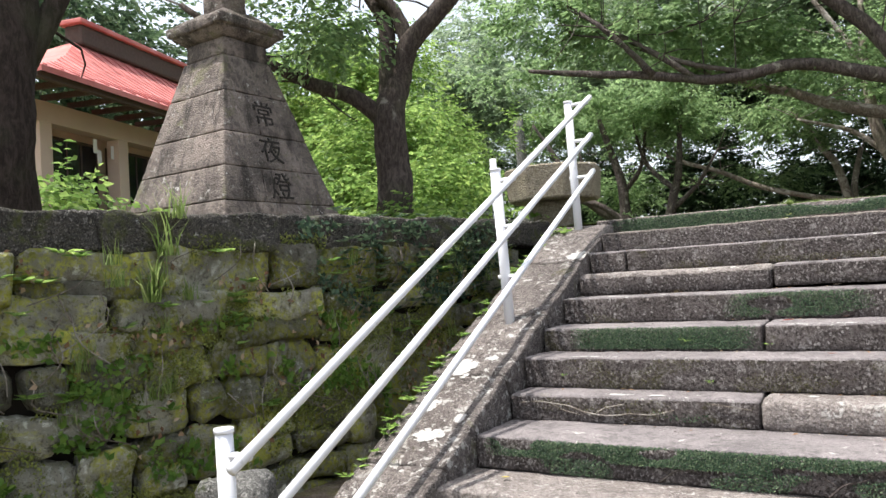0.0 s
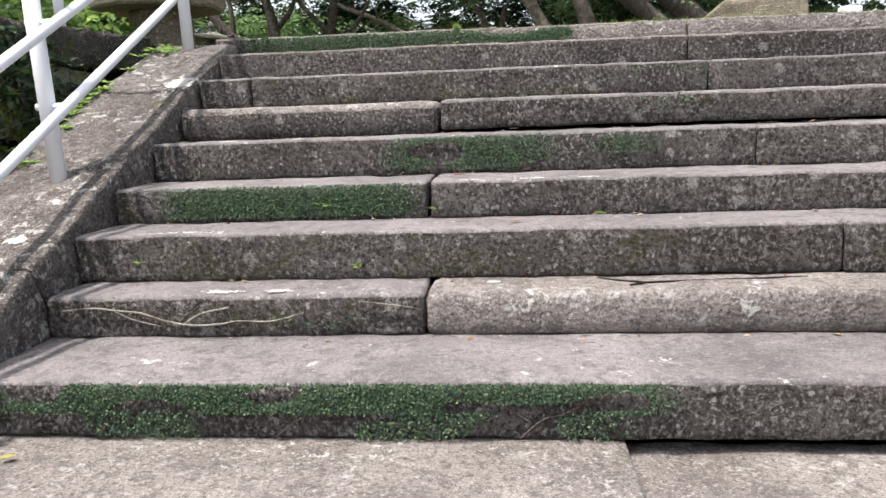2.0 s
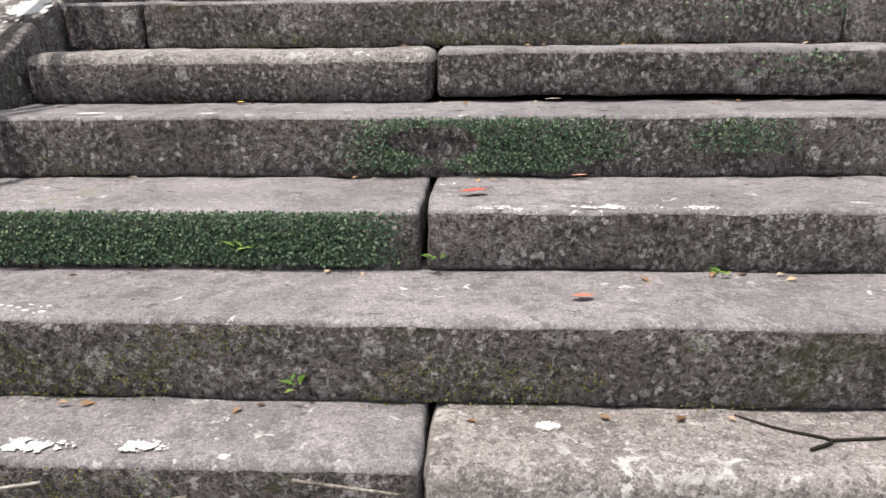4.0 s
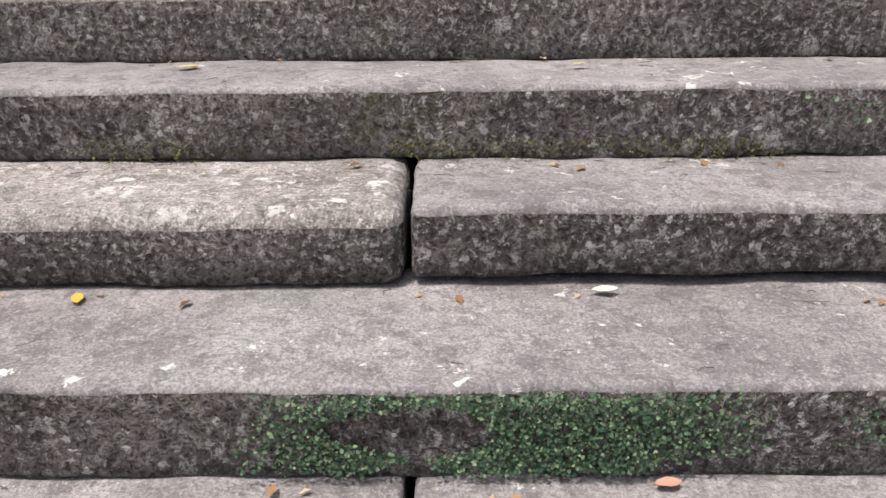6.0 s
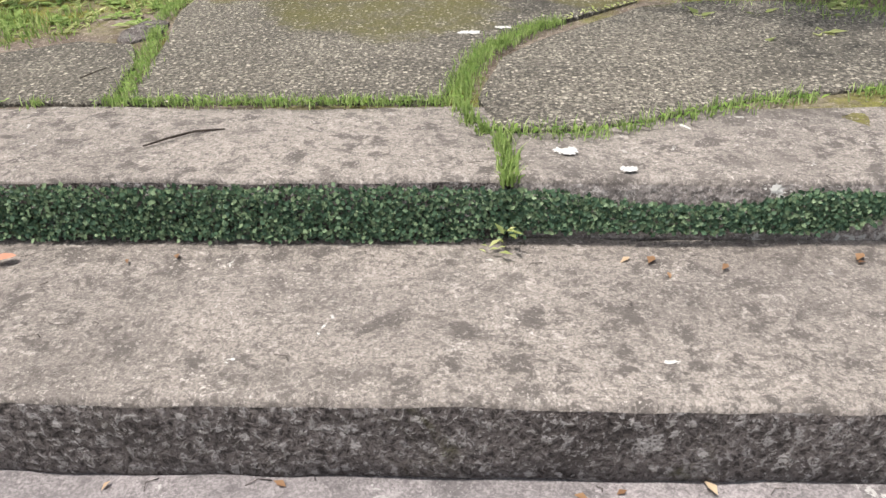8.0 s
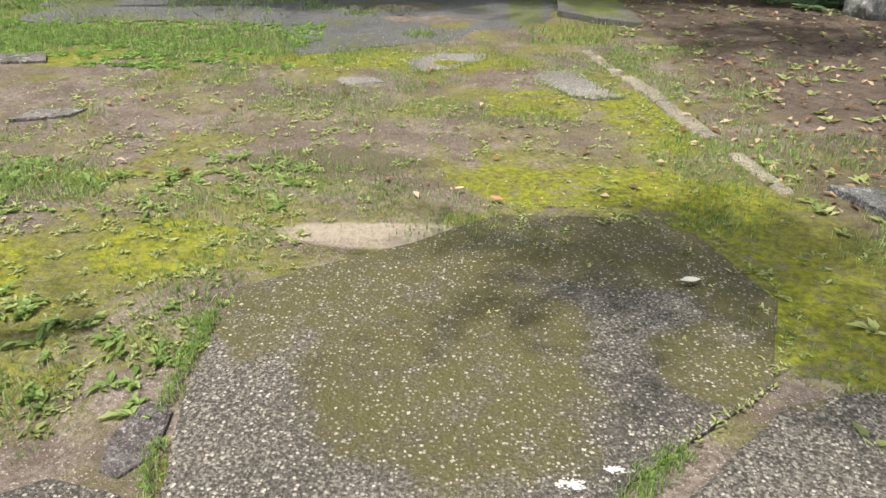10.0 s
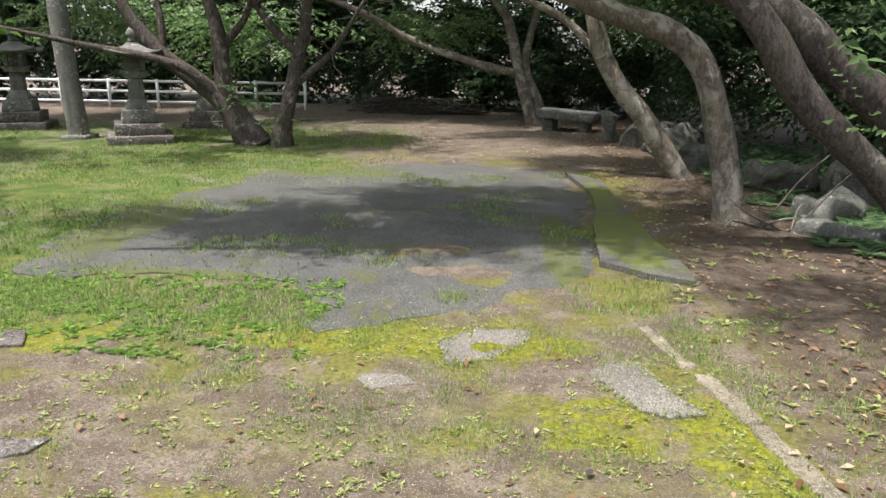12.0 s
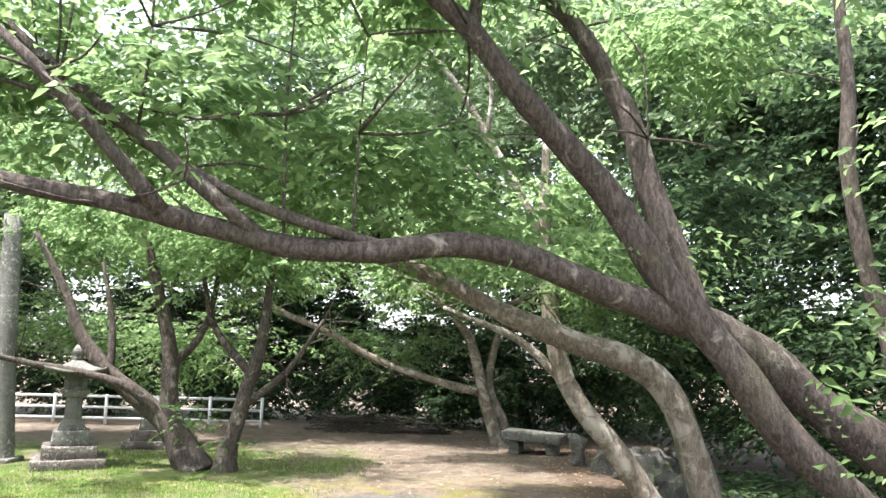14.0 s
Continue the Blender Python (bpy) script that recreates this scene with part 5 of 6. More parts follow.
# low block on supports beside the path
def build_block_seat():
    s = tagged(holder("rough_stone_bench", (3.42, 12.95, 1.94), -6), "thick rough-cut stone slab lying on low supports", "bench")
    slab_ob = block("seat_slab", (1.62, 1.0, 0.40), (0.02, 0, 0.56), SANDY, s, cell=0.06, bevel=0.02, rough=0.025, seed=61, lump=0.035, tilt=(0, -2))
    for v in slab_ob.data.vertices:
        # broken off slantwise at one end
        drop = max(0.0, min(1.0, (-0.18 - v.co.x) / 0.62))
        if v.co.z > -0.16:
            v.co.z -= drop * 0.40 * (v.co.z + 0.2) / 0.4
        v.co.z -= drop * 0.10
    for x in (-0.42, 0.45):
        block("support", (0.36, 0.7, 0.42), (x, 0, 0.19), ROCK, s, cell=0.12, bevel=0.03, rough=0.02, seed=62 + int(x * 10), lump=0.03)
    return s


build_block_seat()


def octagon(name, r0, r1, z0, z1, mat, parent, at=(0, 0), seed=0, label="", sides=8, bevel=0.02):
    """A short eight-sided drum with eased rims."""
    rings = [(r0 - bevel, z0), (r0, z0 + bevel), (r1, z1 - bevel), (r1 - bevel, z1)]
    vs, fs = [], []
    for r, z in rings:
        for k in range(sides * 2):
            an = 2 * math.pi * (k // 2 + (0.04 if k % 2 else -0.04)) / sides + math.pi / sides
            w = 1 + 0.02 * noise.noise(Vector((math.cos(an) * 2 + seed, math.sin(an) * 2, z * 5)))
            vs.append((at[0] + r * w * math.cos(an), at[1] + r * w * math.sin(an), z))
    n = sides * 2
    for i in range(len(rings) - 1):
        for k in range(n):
            fs.append((i * n + k, i * n + (k + 1) % n, (i + 1) * n + (k + 1) % n, (i + 1) * n + k))
    fs += [tuple(range(n))[::-1], tuple(range((len(rings) - 1) * n, len(rings) * n))]
    return link_mesh(name, vs, fs, mat, parent, label)


ped = tagged(holder("stone_pedestal", (-2.42, 8.55, 1.98), 12), "eight-sided stained stone pedestal top on a thick pillar", "stone pedestal")
octagon("top", 0.53, 0.565, 0.32, 0.70, SANDY, ped, seed=2)
octagon("pillar", 0.26, 0.25, 0.0, 0.32, SANDY, ped, seed=3, sides=8)
tubes("twigs", [[(0.5 * math.cos(a), 0.5 * math.sin(a), 0.71, 0.006), (0.1 * math.cos(a + 1), 0.2, 0.72, 0.006), (0.52 * math.cos(a + 2.4), 0.5 * math.sin(a + 2.4), 0.70, 0.004)] for a in (0.2, 3.6)], BARK_PALE, ped, "dry twigs on the rim", 5, 4, 0)


def build_lantern(at, turn, s=1.0, broken=False, name="stone_lantern", label="weathered granite stone lantern on a stepped base"):
    l = tagged(holder(name, (at[0], at[1], 1.96), turn), label, "stone lantern", "stone lanterns")
    l.scale = (s, s, s)
    block("base_step", (1.30, 1.30, 0.20), (0, 0, 0.10), BALUST, l, cell=0.16, bevel=0.02, rough=0.012, seed=70)
    block("base_step", (0.98, 0.98, 0.24), (0, 0, 0.32), BALUST, l, cell=0.16, bevel=0.02, rough=0.012, seed=71)
    block("base_step", (0.70, 0.70, 0.28), (0, 0, 0.58), LANTERN, l, cell=0.14, bevel=0.03, rough=0.012, seed=72, taper=(0.92, 0.92))
    if broken:
        return l
    block("shaft_foot", (0.52, 0.52, 0.22), (0, 0, 0.83), LANTERN, l, cell=0.1, bevel=0.03, rough=0.008, seed=73, taper=(0.62, 0.62))
    block("shaft", (0.32, 0.32, 0.46), (0, 0, 1.14), LANTERN, l, cell=0.1, bevel=0.03, rough=0.006, seed=74, taper=(0.9, 0.9))
    block("platform", (0.42, 0.42, 0.14), (0, 0, 1.42), LANTERN, l, cell=0.1, bevel=0.02, rough=0.006, seed=75, taper=(1.3, 1.3))
    for x in (-0.16, 0.16):
        for y in (-0.16, 0.16):
            block("firebox_post", (0.09, 0.09, 0.34), (x, y, 1.65), LANTERN, l, cell=0.12, bevel=0.01, rough=0.003, seed=76)
    block("firebox_core", (0.30, 0.30, 0.32), (0, 0, 1.65), LANTERN, l, cell=0.15, bevel=0.01, rough=0.003, seed=77)
    # curved roof with upswept corners
    vs, fs, n = [], [], 13
    for layer in (0, 1):
        for j in range(n):
            for i in range(n):
                u, v = -1 + 2 * i / (n - 1), -1 + 2 * j / (n - 1)
                m = max(abs(u), abs(v))
                lift = 0.10 * (abs(u) * abs(v)) ** 2.2
                z = 1.86 + 0.26 * (1 - m) ** 1.5 + lift if layer else 1.82 + lift * 0.95
                vs.append((u * 0.56, v * 0.56, z))
    for layer in (0, 1):
        for j in range(n - 1):
            for i in range(n - 1):
                a = layer * n * n + j * n + i
                f = (a, a + 1, a + 1 + n, a + n)
                fs.append(f if layer else f[::-1])
    ring = [i for i in range(n)] + [j * n + n - 1 for j in range(1, n)] + [(n - 1) * n + i for i in range(n - 2, -1, -1)] + [j * n for j in range(n - 2, 0, -1)]
    for k in range(len(ring)):
        a, b = ring[k], ring[(k + 1) % len(ring)]
        fs.append((a, b, b + n * n, a + n * n))
    link_mesh("roof", vs, fs, LANTERN, l, "", None, True)
    tubes("finial", [[(0, 0, 2.08, 0.10), (0, 0, 2.16, 0.08), (0, 0, 2.22, 0.115), (0, 0, 2.30, 0.09), (0, 0, 2.37, 0.02)]], LANTERN, l, "", 10, 4, 0.03)
    return l


build_lantern((-8.25, 24.35), 28)
build_lantern((-8.0, 27.8), 12, 1.0, True, label="moss-grey stone lantern base under the tree")
build_lantern((-12.2, 26.4), 20, 1.0, label="weathered granite stone lantern beyond the pillar")
# built as a stone column with a foot; most likely a pale tree trunk
pil = tagged(tubes("stone_pillar", [[(-9.82, 24.72, 1.9, 0.24), (-9.84, 24.72, 2.3, 0.22), (-9.93, 24.7, 3.6, 0.205), (-10.02, 24.7, 5.2, 0.19), (-10.1, 24.7, 7.0, 0.18)]], LANTERN, None, "", 16, 4, 0.03),
             "tall round pale-grey column on the grass, most likely a tree trunk", "pillar")
block("pillar_foot", (0.6, 0.6, 0.12), (0, 0, 0), LANTERN, None, cell=0.1, bevel=0.04, rough=0.02, seed=80).matrix_basis = pose(-9.82, 24.72, 2.0)
foot = bpy.data.objects["pillar_foot"]
foot.parent = pil


def build_fence():
    f = tagged(holder("white_fence", (-14.4, 32.6, 1.96)), "white-painted pipe fence with three rails at the far edge", "fence")
    n = 12
    for i in range(n):
        x = -10.4 + i * 1.62
        tubes("post", [[(x, i * 0.05, 0, 0.05), (x, i * 0.05, 0.95, 0.05)]], PAINT, f, "", 8, 1, 0)
    for z in (0.22, 0.55, 0.88):
        tubes("rail", [[(-10.4, 0, z, 0.04), (7.42, 0.55, z, 0.04)]], PAINT, f, "", 8, 1, 0)
    return f


build_fence()
seat = tagged(holder("stone_bench", (1.1, 28.6, 1.97), -14), "flat mossy stone slab bench at the edge of the trees", "bench")
block("slab", (1.45, 1.1, 0.2), (0, 0, 0.42), ROCK, seat, cell=0.15, bevel=0.03, rough=0.015, seed=85, tilt=(0, 4))
for x in (-0.45, 0.45):
    block("support", (0.25, 0.8, 0.34), (x, 0, 0.16), ROCK, seat, cell=0.15, bevel=0.03, rough=0.015, seed=86)


def rock(at, size, seed, label="grey weathered rock among the ferns", mat=ROCK, turn=0):
    r = block("rock", size, (at[0], at[1], at[2] + size[2] * 0.32), mat, None, turn, cell=max(size) / 9, bevel=min(size) * 0.22, rough=0.06, seed=seed, lump=min(size) * 0.42)
    return tagged(r, label, "rock", "rocks along the path")


for i, (x, y, sx, sy, sz, tn) in enumerate(((3.55, 18.4, 0.75, 0.5, 0.36, 20), (3.25, 17.4, 0.9, 0.35, 0.22, -40), (3.75, 20.6, 0.9, 0.6, 0.45, 10), (3.2, 22.6, 0.9, 0.6, 0.5, 30), (3.1, 24.4, 1.3, 0.8, 0.7, 0), (2.4, 25.6, 0.7, 0.6, 0.6, 50),
                                            (3.9, 16.3, 0.7, 0.4, 0.25, 15), (1.9, 26.6, 0.3, 0.3, 0.8, 0), (4.4, 19.6, 1.0, 0.8, 0.6, 70))):
    # rocks 0, 1 and 6 get paler granite in place of light on them
    rock((x, y, 1.97), (sx, sy, sz), 300 + i, mat=LANTERN if i in (0, 1, 6) else ROCK, turn=tn)
tagged(block("rock", (0.34, 0.3, 0.36), (-1.95, 3.08, 0.42), ROCK, None, 25, cell=0.05, bevel=0.12, rough=0.03, seed=320, lump=0.06), "rounded pale rock resting against the wall", "rock")

# brush pile at the back
rng = np.random.default_rng(5)
lines = []
for i in range(170):
    p = np.array([rng.uniform(-4.9, -1.2), rng.uniform(32.4, 33.8), 2.0 + rng.random() ** 2 * 0.42])
    an, ln = rng.normal() * 0.6, rng.uniform(0.25, 0.9)
    d = np.array([math.cos(an), math.sin(an) * 0.6, rng.normal() * 0.16]) * ln
    lines.append([(*(p - d), 0.02), (*p, 0.018), (*(p + d), 0.008)])
tagged(tubes("brush_pile", lines, BARK, None, "", 5, 1, 0), "heap of cut dry branches under the trees", "brush pile", kind="stuff")


# ---- shrine hall with the red roof ----
def build_hall():
    h = tagged(holder("shrine_hall", (-11.7, 11.05, 1.95), 105.7), "cream-walled shrine hall with a red sheet-metal roof", "building")
    # local x runs along the front, local -y faces the yard

    def box(name, sx, sy, sz, x, y, z, mat, parent=h, label="", bv=0.01):
        return block(name, (sx, sy, sz), (x, y, z), mat, parent, 0, label, cell=5, bevel=bv, rough=0.0, smooth=False)
    box("wall", 7.6, 4.4, 2.5, 0, 2.6, 1.25, WHITEWASH)
    box("plinth", 8.0, 5.2, 0.25, 0, 2.3, 0.12, LANTERN)
    for i in range(5):
        x = -3.7 + i * 1.85
        box("column", 0.26, 0.26, 2.6, x, 0.0, 1.3, WHITEWASH)
        if i < 4:
            wn_ = box("window", 1.58, 0.06, 2.1, x + 0.93, 0.36, 1.3, WOOD_DARK)
            box("pane", 1.46, 0.03, 1.98, 0, -0.03, 0, GLASS, wn_)
            for k in (-0.35, 0.0, 0.35):
                box("bar", 0.03, 0.03, 1.98, k, -0.045, 0, WOOD_DARK, wn_)
    box("beam", 8.2, 0.28, 0.34, 0, 0.0, 2.58, WHITEWASH)
    box("eave_board", 11.8, 0.10, 0.16, 1.05, -1.02, 2.84, WOOD_DARK)
    for i in range(16):
        box("rafter", 0.07, 1.3, 0.10, -4.5 + i * 0.6, -0.35, 2.93, WOOD_DARK)
    # hipped roof, a little hollow in the slope
    x_end, hip, yr, zr = 7.0, -1.3, 1.3, 4.62
    prof = [(0.0, 0.0), (0.3, 0.24), (0.65, 0.58), (1.0, 1.0)]
    vs, fs = [], []
    for s, k in prof:
        y, z = -1.15 + (yr + 1.15) * s, 2.92 + (zr - 2.92) * k
        x = -4.85 + (hip + 4.85) * s
        vs += [(x, y, z), (x_end, y, z), (x, 2 * yr - y, z)]
    n = len(prof)
    for i in range(n - 1):
        a, b = 3 * i, 3 * i + 3
        fs += [(a, a + 1, b + 1, b), (a + 2, a, b, b + 2)]
    m = len(vs)
    vs += [(x, y, z - 0.09) for x, y, z in vs]
    fs += [tuple(k + m for k in f)[::-1] for f in fs]
    fs += [(0, m, m + 1, 1), (2, m + 2, m, 0)]
    roof = link_mesh("roof", vs, fs, ROOF, h)
    for i in range(36):
        x = -4.75 + i * 0.325
        cut = min(1.0, max(0.02, (x + 4.85) / (hip + 4.85)))
        tubes("seam", [[(x, -1.15 + (yr + 1.15) * s * cut, 2.935 + (zr - 2.92) * float(np.interp(s * cut, [p[0] for p in prof], [p[1] for p in prof])), 0.011) for s in (0, 0.3, 0.65, 1.0)]], ROOF, roof, "", 4, 1, 0)
    box("ridge", 8.4, 0.42, 0.42, 2.85, yr, zr + 0.12, WOOD_DARK, bv=0.05)
    box("ridge_cap", 8.6, 0.56, 0.10, 2.85, yr, zr + 0.36, ROOF, bv=0.03)
    for x, z in ((-2.5, 2.35), (-2.05, 2.3)):
        vs = [(x, -0.02, z), (x + 0.09, -0.02, z), (x + 0.09, -0.02, z - 0.18), (x + 0.2, -0.02, z - 0.18), (x + 0.2, -0.02, z - 0.42), (x + 0.1, -0.02, z - 0.42), (x + 0.1, -0.02, z - 0.24), (x, -0.02, z - 0.24)]
        vs += [(a, b + 0.008, c) for a, b, c in vs]
        link_mesh("paper_streamer", vs, [tuple(range(8)), tuple(range(8, 16))[::-1]] + [(i, i + 8, (i + 1) % 8 + 8, (i + 1) % 8) for i in range(8)], PAPER, h, "white folded paper streamer")
    return h


build_hall()


# ---- creeping plants on the risers ----
def ivy(y, z0, z1, x0, x1, count, seed, size=0.0125, gap=0.35, mat=LEAF_IVY, label="dark green creeping fig clinging to a step riser", name="creeping_fig"):
    rng = np.random.default_rng(seed)
    x = rng.uniform(x0, x1, count * 2)
    z = z0 + (z1 - z0) * rng.random(count * 2)
    keep = [noise.noise(Vector((a * 2.3 + seed, b * 7, seed * 1.7))) > -gap for a, b in zip(x, z)]
    edge = np.minimum(1, np.minimum(x - x0, x1 - x) / 0.25)
    keep = np.array(keep) & (rng.random(count * 2) < edge)
    x, z = x[keep][:count], z[keep][:count]
    n = len(x)
    b = np.stack([x, np.full(n, y - 0.006) - rng.random(n) * 0.018, z], 1)
    an = rng.random(n) * 2 * np.pi
    along = np.stack([np.cos(an), rng.normal(size=n) * 0.3 - 0.2, np.sin(an)], 1)
    up = np.array([0, -1.0, 0.35]) + rng.normal(size=(n, 3)) * 0.35
    ln = size * (0.5 + 0.9 * rng.random(n))
    v, q = leaf_arrays(b, along, up, ln, ln * 0.8)
    return tagged(raw_mesh(name, v, q, mat), label, "creeper", "creepers on the steps", "stuff")


ivy(4.69, 0.37, 0.474, -1.45, 1.05, 14000, 1, size=0.0085, gap=0.3)
ivy(4.69, 0.28, 0.38, -1.3, 0.9, 3200, 9, size=0.0085, gap=-0.08)
ivy(5.88, 0.90, 1.05, -1.3, 0.06, 12000, 2, size=0.0085, gap=0.15)
ivy(6.33, 1.08, 1.255, -0.25, 0.75, 4600, 3, size=0.0085, gap=0.05)
ivy(6.33, 1.14, 1.25, 0.85, 1.3, 900, 4, size=0.0085, gap=0.0)
ivy(7.99, 1.848, 1.978, -1.6, 0.16, 9500, 5, size=0.011, gap=0.3)
ivy(7.99, 1.872, 1.972, -0.05, 1.15, 5200, 15, size=0.011, gap=0.1)
ivy(5.24, 0.52, 0.64, -0.6, -0.1, 160, 6, gap=0.0)
ivy(7.07, 1.5, 1.62, 1.0, 2.4, 300, 7, gap=-0.1)
ivy(6.72, 1.3, 1.44, 1.1, 1.9, 200, 8, gap=-0.1)

for y, z0, z1, x0, x1, n, sd in ((5.50, 0.67, 0.87, -1.2, 1.3, 2600, 21), (5.24, 0.49, 0.65, -1.5, 0.1, 900, 22), (6.33, 1.07, 1.14, -1.4, 0.4, 700, 23), (7.07, 1.46, 1.52, -0.9, 1.4, 900, 24)):
    ivy(y, z0, z1, x0, x1, n, sd, size=0.006, gap=-0.12, mat=LEAF_OLIVE, label="olive moss in the pits of a step riser", name="moss")


# ---- grass and weeds ----
def turf(name, spots, count, h, w, spread, seed, label):
    v, q = blades(np.random.default_rng(seed), spots, count, h, w, spread)
    return tagged(raw_mesh(name, v, q, GRASS), label, "grass", kind="stuff")


def strip(points, step_len=0.05, z=1.995):
    out = []
    for a, b in zip(points, points[1:]):
        n = max(1, int(math.dist(a, b) / step_len))
        out += [(a[0] + (b[0] - a[0]) * k / n, a[1] + (b[1] - a[1]) * k / n, z) for k in range(n)]
    # tufts with thin places between them
    return [p for p in out if noise.noise(Vector((p[0] * 5, p[1] * 5, 2.0))) > -0.42] or out


turf("joint_grass", strip([(-2.2, 8.43), (-0.95, 8.46), (-0.08, 8.46), (0.03, 8.4)]), 2200, 0.025, 0.003, 0.018, 1, "bright grass growing in the paving joints")
turf("joint_grass", strip([(-0.03, 8.47), (-0.01, 8.7), (0.045, 8.92), (0.2, 9.18), (0.34, 9.33)]), 2000, 0.028, 0.003, 0.026, 2, "bright grass growing in the paving joints")
turf("joint_grass", strip([(0.06, 8.25), (0.33, 8.24), (0.46, 8.31), (0.77, 8.45), (1.4, 8.6), (2.2, 8.9)]), 1600, 0.028, 0.003, 0.02, 3, "bright grass growing in the paving joints")
turf("joint_grass", strip([(-0.97, 8.46), (-1.05, 8.9), (-1.18, 9.4), (-1.2, 9.9)]), 1200, 0.03, 0.003, 0.02, 4, "bright grass growing in the paving joints")
turf("joint_grass", strip([(0.09, 7.99), (0.08, 8.2), (0.0, 8.32), (-0.03, 8.46)], z=1.985), 520, 0.04, 0.005, 0.012, 5, "bright grass growing in the step joint")

rng = np.random.default_rng(9)


def field(x0, x1, y0, y1, n, thr, sc, seed):
    """Spots where a noise field is high, so that grass grows in patches."""
    out = []
    for _ in range(n):
        x, y = rng.uniform(x0, x1), rng.uniform(y0, y1)
        if 15.3 < y < 19.8 and -4.9 < x < 0.3 and thr < 0.2:
            continue
        if noise.noise(Vector((x * sc + seed, y * sc, seed))) > thr:
            out.append((x, y, terrace_height(x, y) - 0.004))
    return out


turf("lawn", field(-3.2, -1.2, 8.6, 11.6, 900, 0.08, 1.3, 3), 9000, 0.035, 0.006, 0.08, 11, "patchy short grass and weeds on bare soil")
turf("lawn", field(-7.5, -1.9, 13.6, 14.8, 800, -0.3, 1.2, 4), 16000, 0.05, 0.008, 0.09, 12, "short lush grass beside the concrete")
turf("lawn", field(-14, -2.6, 15.0, 27.0, 2600, -0.15, 0.45, 5), 36000, 0.05, 0.014, 0.22, 13, "short mown grass round the stone lanterns")
turf("lawn", field(-3.4, 1.6, 10.6, 14.5, 900, 0.08, 1.4, 6), 15000, 0.032, 0.005, 0.08, 14, "sparse weeds on bare soil")
turf("lawn", field(0.75, 2.2, 9.2, 14.5, 420, 0.0, 1.4, 7), 7000, 0.04, 0.005, 0.08, 15, "weedy grass at the path edge")
turf("lawn", field(-4.6, 1.0, 14.5, 22.0, 700, 0.22, 0.9, 8), 9000, 0.05, 0.009, 0.1, 16, "thin grass tufts in the concrete cracks")


def rosettes(spots, leaves, size, seed, label, mat):
    rng = np.random.default_rng(seed)
    spots = np.repeat(np.array(spots, float), leaves, 0)
    n = len(spots)
    an = rng.random(n) * 2 * np.pi
    along = np.stack([np.cos(an), np.sin(an), 0.25 + 0.4 * rng.random(n)], 1)
    ln = size * (0.5 + 0.8 * rng.random(n))
    v, q = leaf_arrays(spots + rng.normal(size=(n, 3)) * [0.012, 0.012, 0.002] + [0, 0, 0.006], along, np.tile([0, 0, 1.0], (n, 1)), ln, ln * 0.38)
    return tagged(raw_mesh("weeds", v, q, mat), label, "weeds", kind="stuff")


rosettes(strip([(-2.2, 8.43), (-0.95, 8.46), (-0.08, 8.46)], 0.022) + strip([(-0.03, 8.46), (-0.01, 8.7), (0.045, 8.92), (0.2, 9.18), (0.34, 9.33)], 0.022) + strip([(0.06, 8.25), (0.33, 8.24), (0.46, 8.31), (0.77, 8.45), (1.4, 8.6)], 0.03) + strip([(-0.97, 8.46), (-1.05, 8.9), (-1.18, 9.4), (-1.2, 9.9)], 0.022), 3, 0.024, 38, "tiny leafy weeds in the paving joints", LEAF_BUSH)
rosettes(field(-3.2, 1.6, 9.6, 14.3, 900, -0.2, 1.1, 21), 9, 0.032, 31, "low weed rosettes scattered over bare soil", LEAF_WEED)
rosettes(field(-3.4, -1.2, 8.6, 11.5, 420, 0.0, 1.5, 22), 9, 0.055, 32, "leafy weeds in the grass", GRASS)
rosettes(field(-3.4, -1.0, 9.2, 13.0, 520, -0.15, 1.7, 27), 9, 0.034, 39, "pale green weeds on bare soil", LEAF_WEED)
for ring in worn_rims:
    turf("lawn", strip(ring, 0.03, 1.985), 420, 0.025, 0.005, 0.05, 17, "thin grass round worn concrete")
    rosettes(strip(ring, 0.06, 1.985), 6, 0.028, 41, "small weeds round worn concrete", LEAF_WEED)
rosettes(strip([(0.36, 9.36), (0.66, 9.6), (0.9, 10.1), (0.75, 10.7), (0.2, 10.95), (-0.3, 10.9)], 0.03), 4, 0.024, 40, "tiny weeds round the edge of the paving", LEAF_WEED)
rosettes(field(-5.6, -1.8, 13.3, 15.1, 500, -0.3, 1.2, 26), 8, 0.07, 37, "bright leafy weeds beside the concrete", LEAF_BUSH)
rosettes(field(0.8, 3.6, 9.0, 17.0, 260, 0.0, 1.2, 23), 8, 0.07, 33, "low weeds among fallen leaves", LEAF_WEED)
rosettes(field(2.9, 5.6, 16.5, 26.0, 460, -0.3, 0.8, 24), 12, 0.22, 34, "ferns and shade plants among the rocks", LEAF_FERN)
rosettes([(0.06, 7.93, 1.85), (0.08, 7.94, 1.88)], 7, 0.032, 35, "yellow-green seedling in the step joint", LEAF_WEED)
rosettes([(-0.42, 5.85, 0.95), (0.12, 5.84, 0.92), (-0.2, 5.47, 0.72), (-1.2, 5.46, 0.75), (0.9, 5.85, 0.88)], 6, 0.035, 36, "tiny bright seedlings at the foot of the risers", LEAF_BUSH)

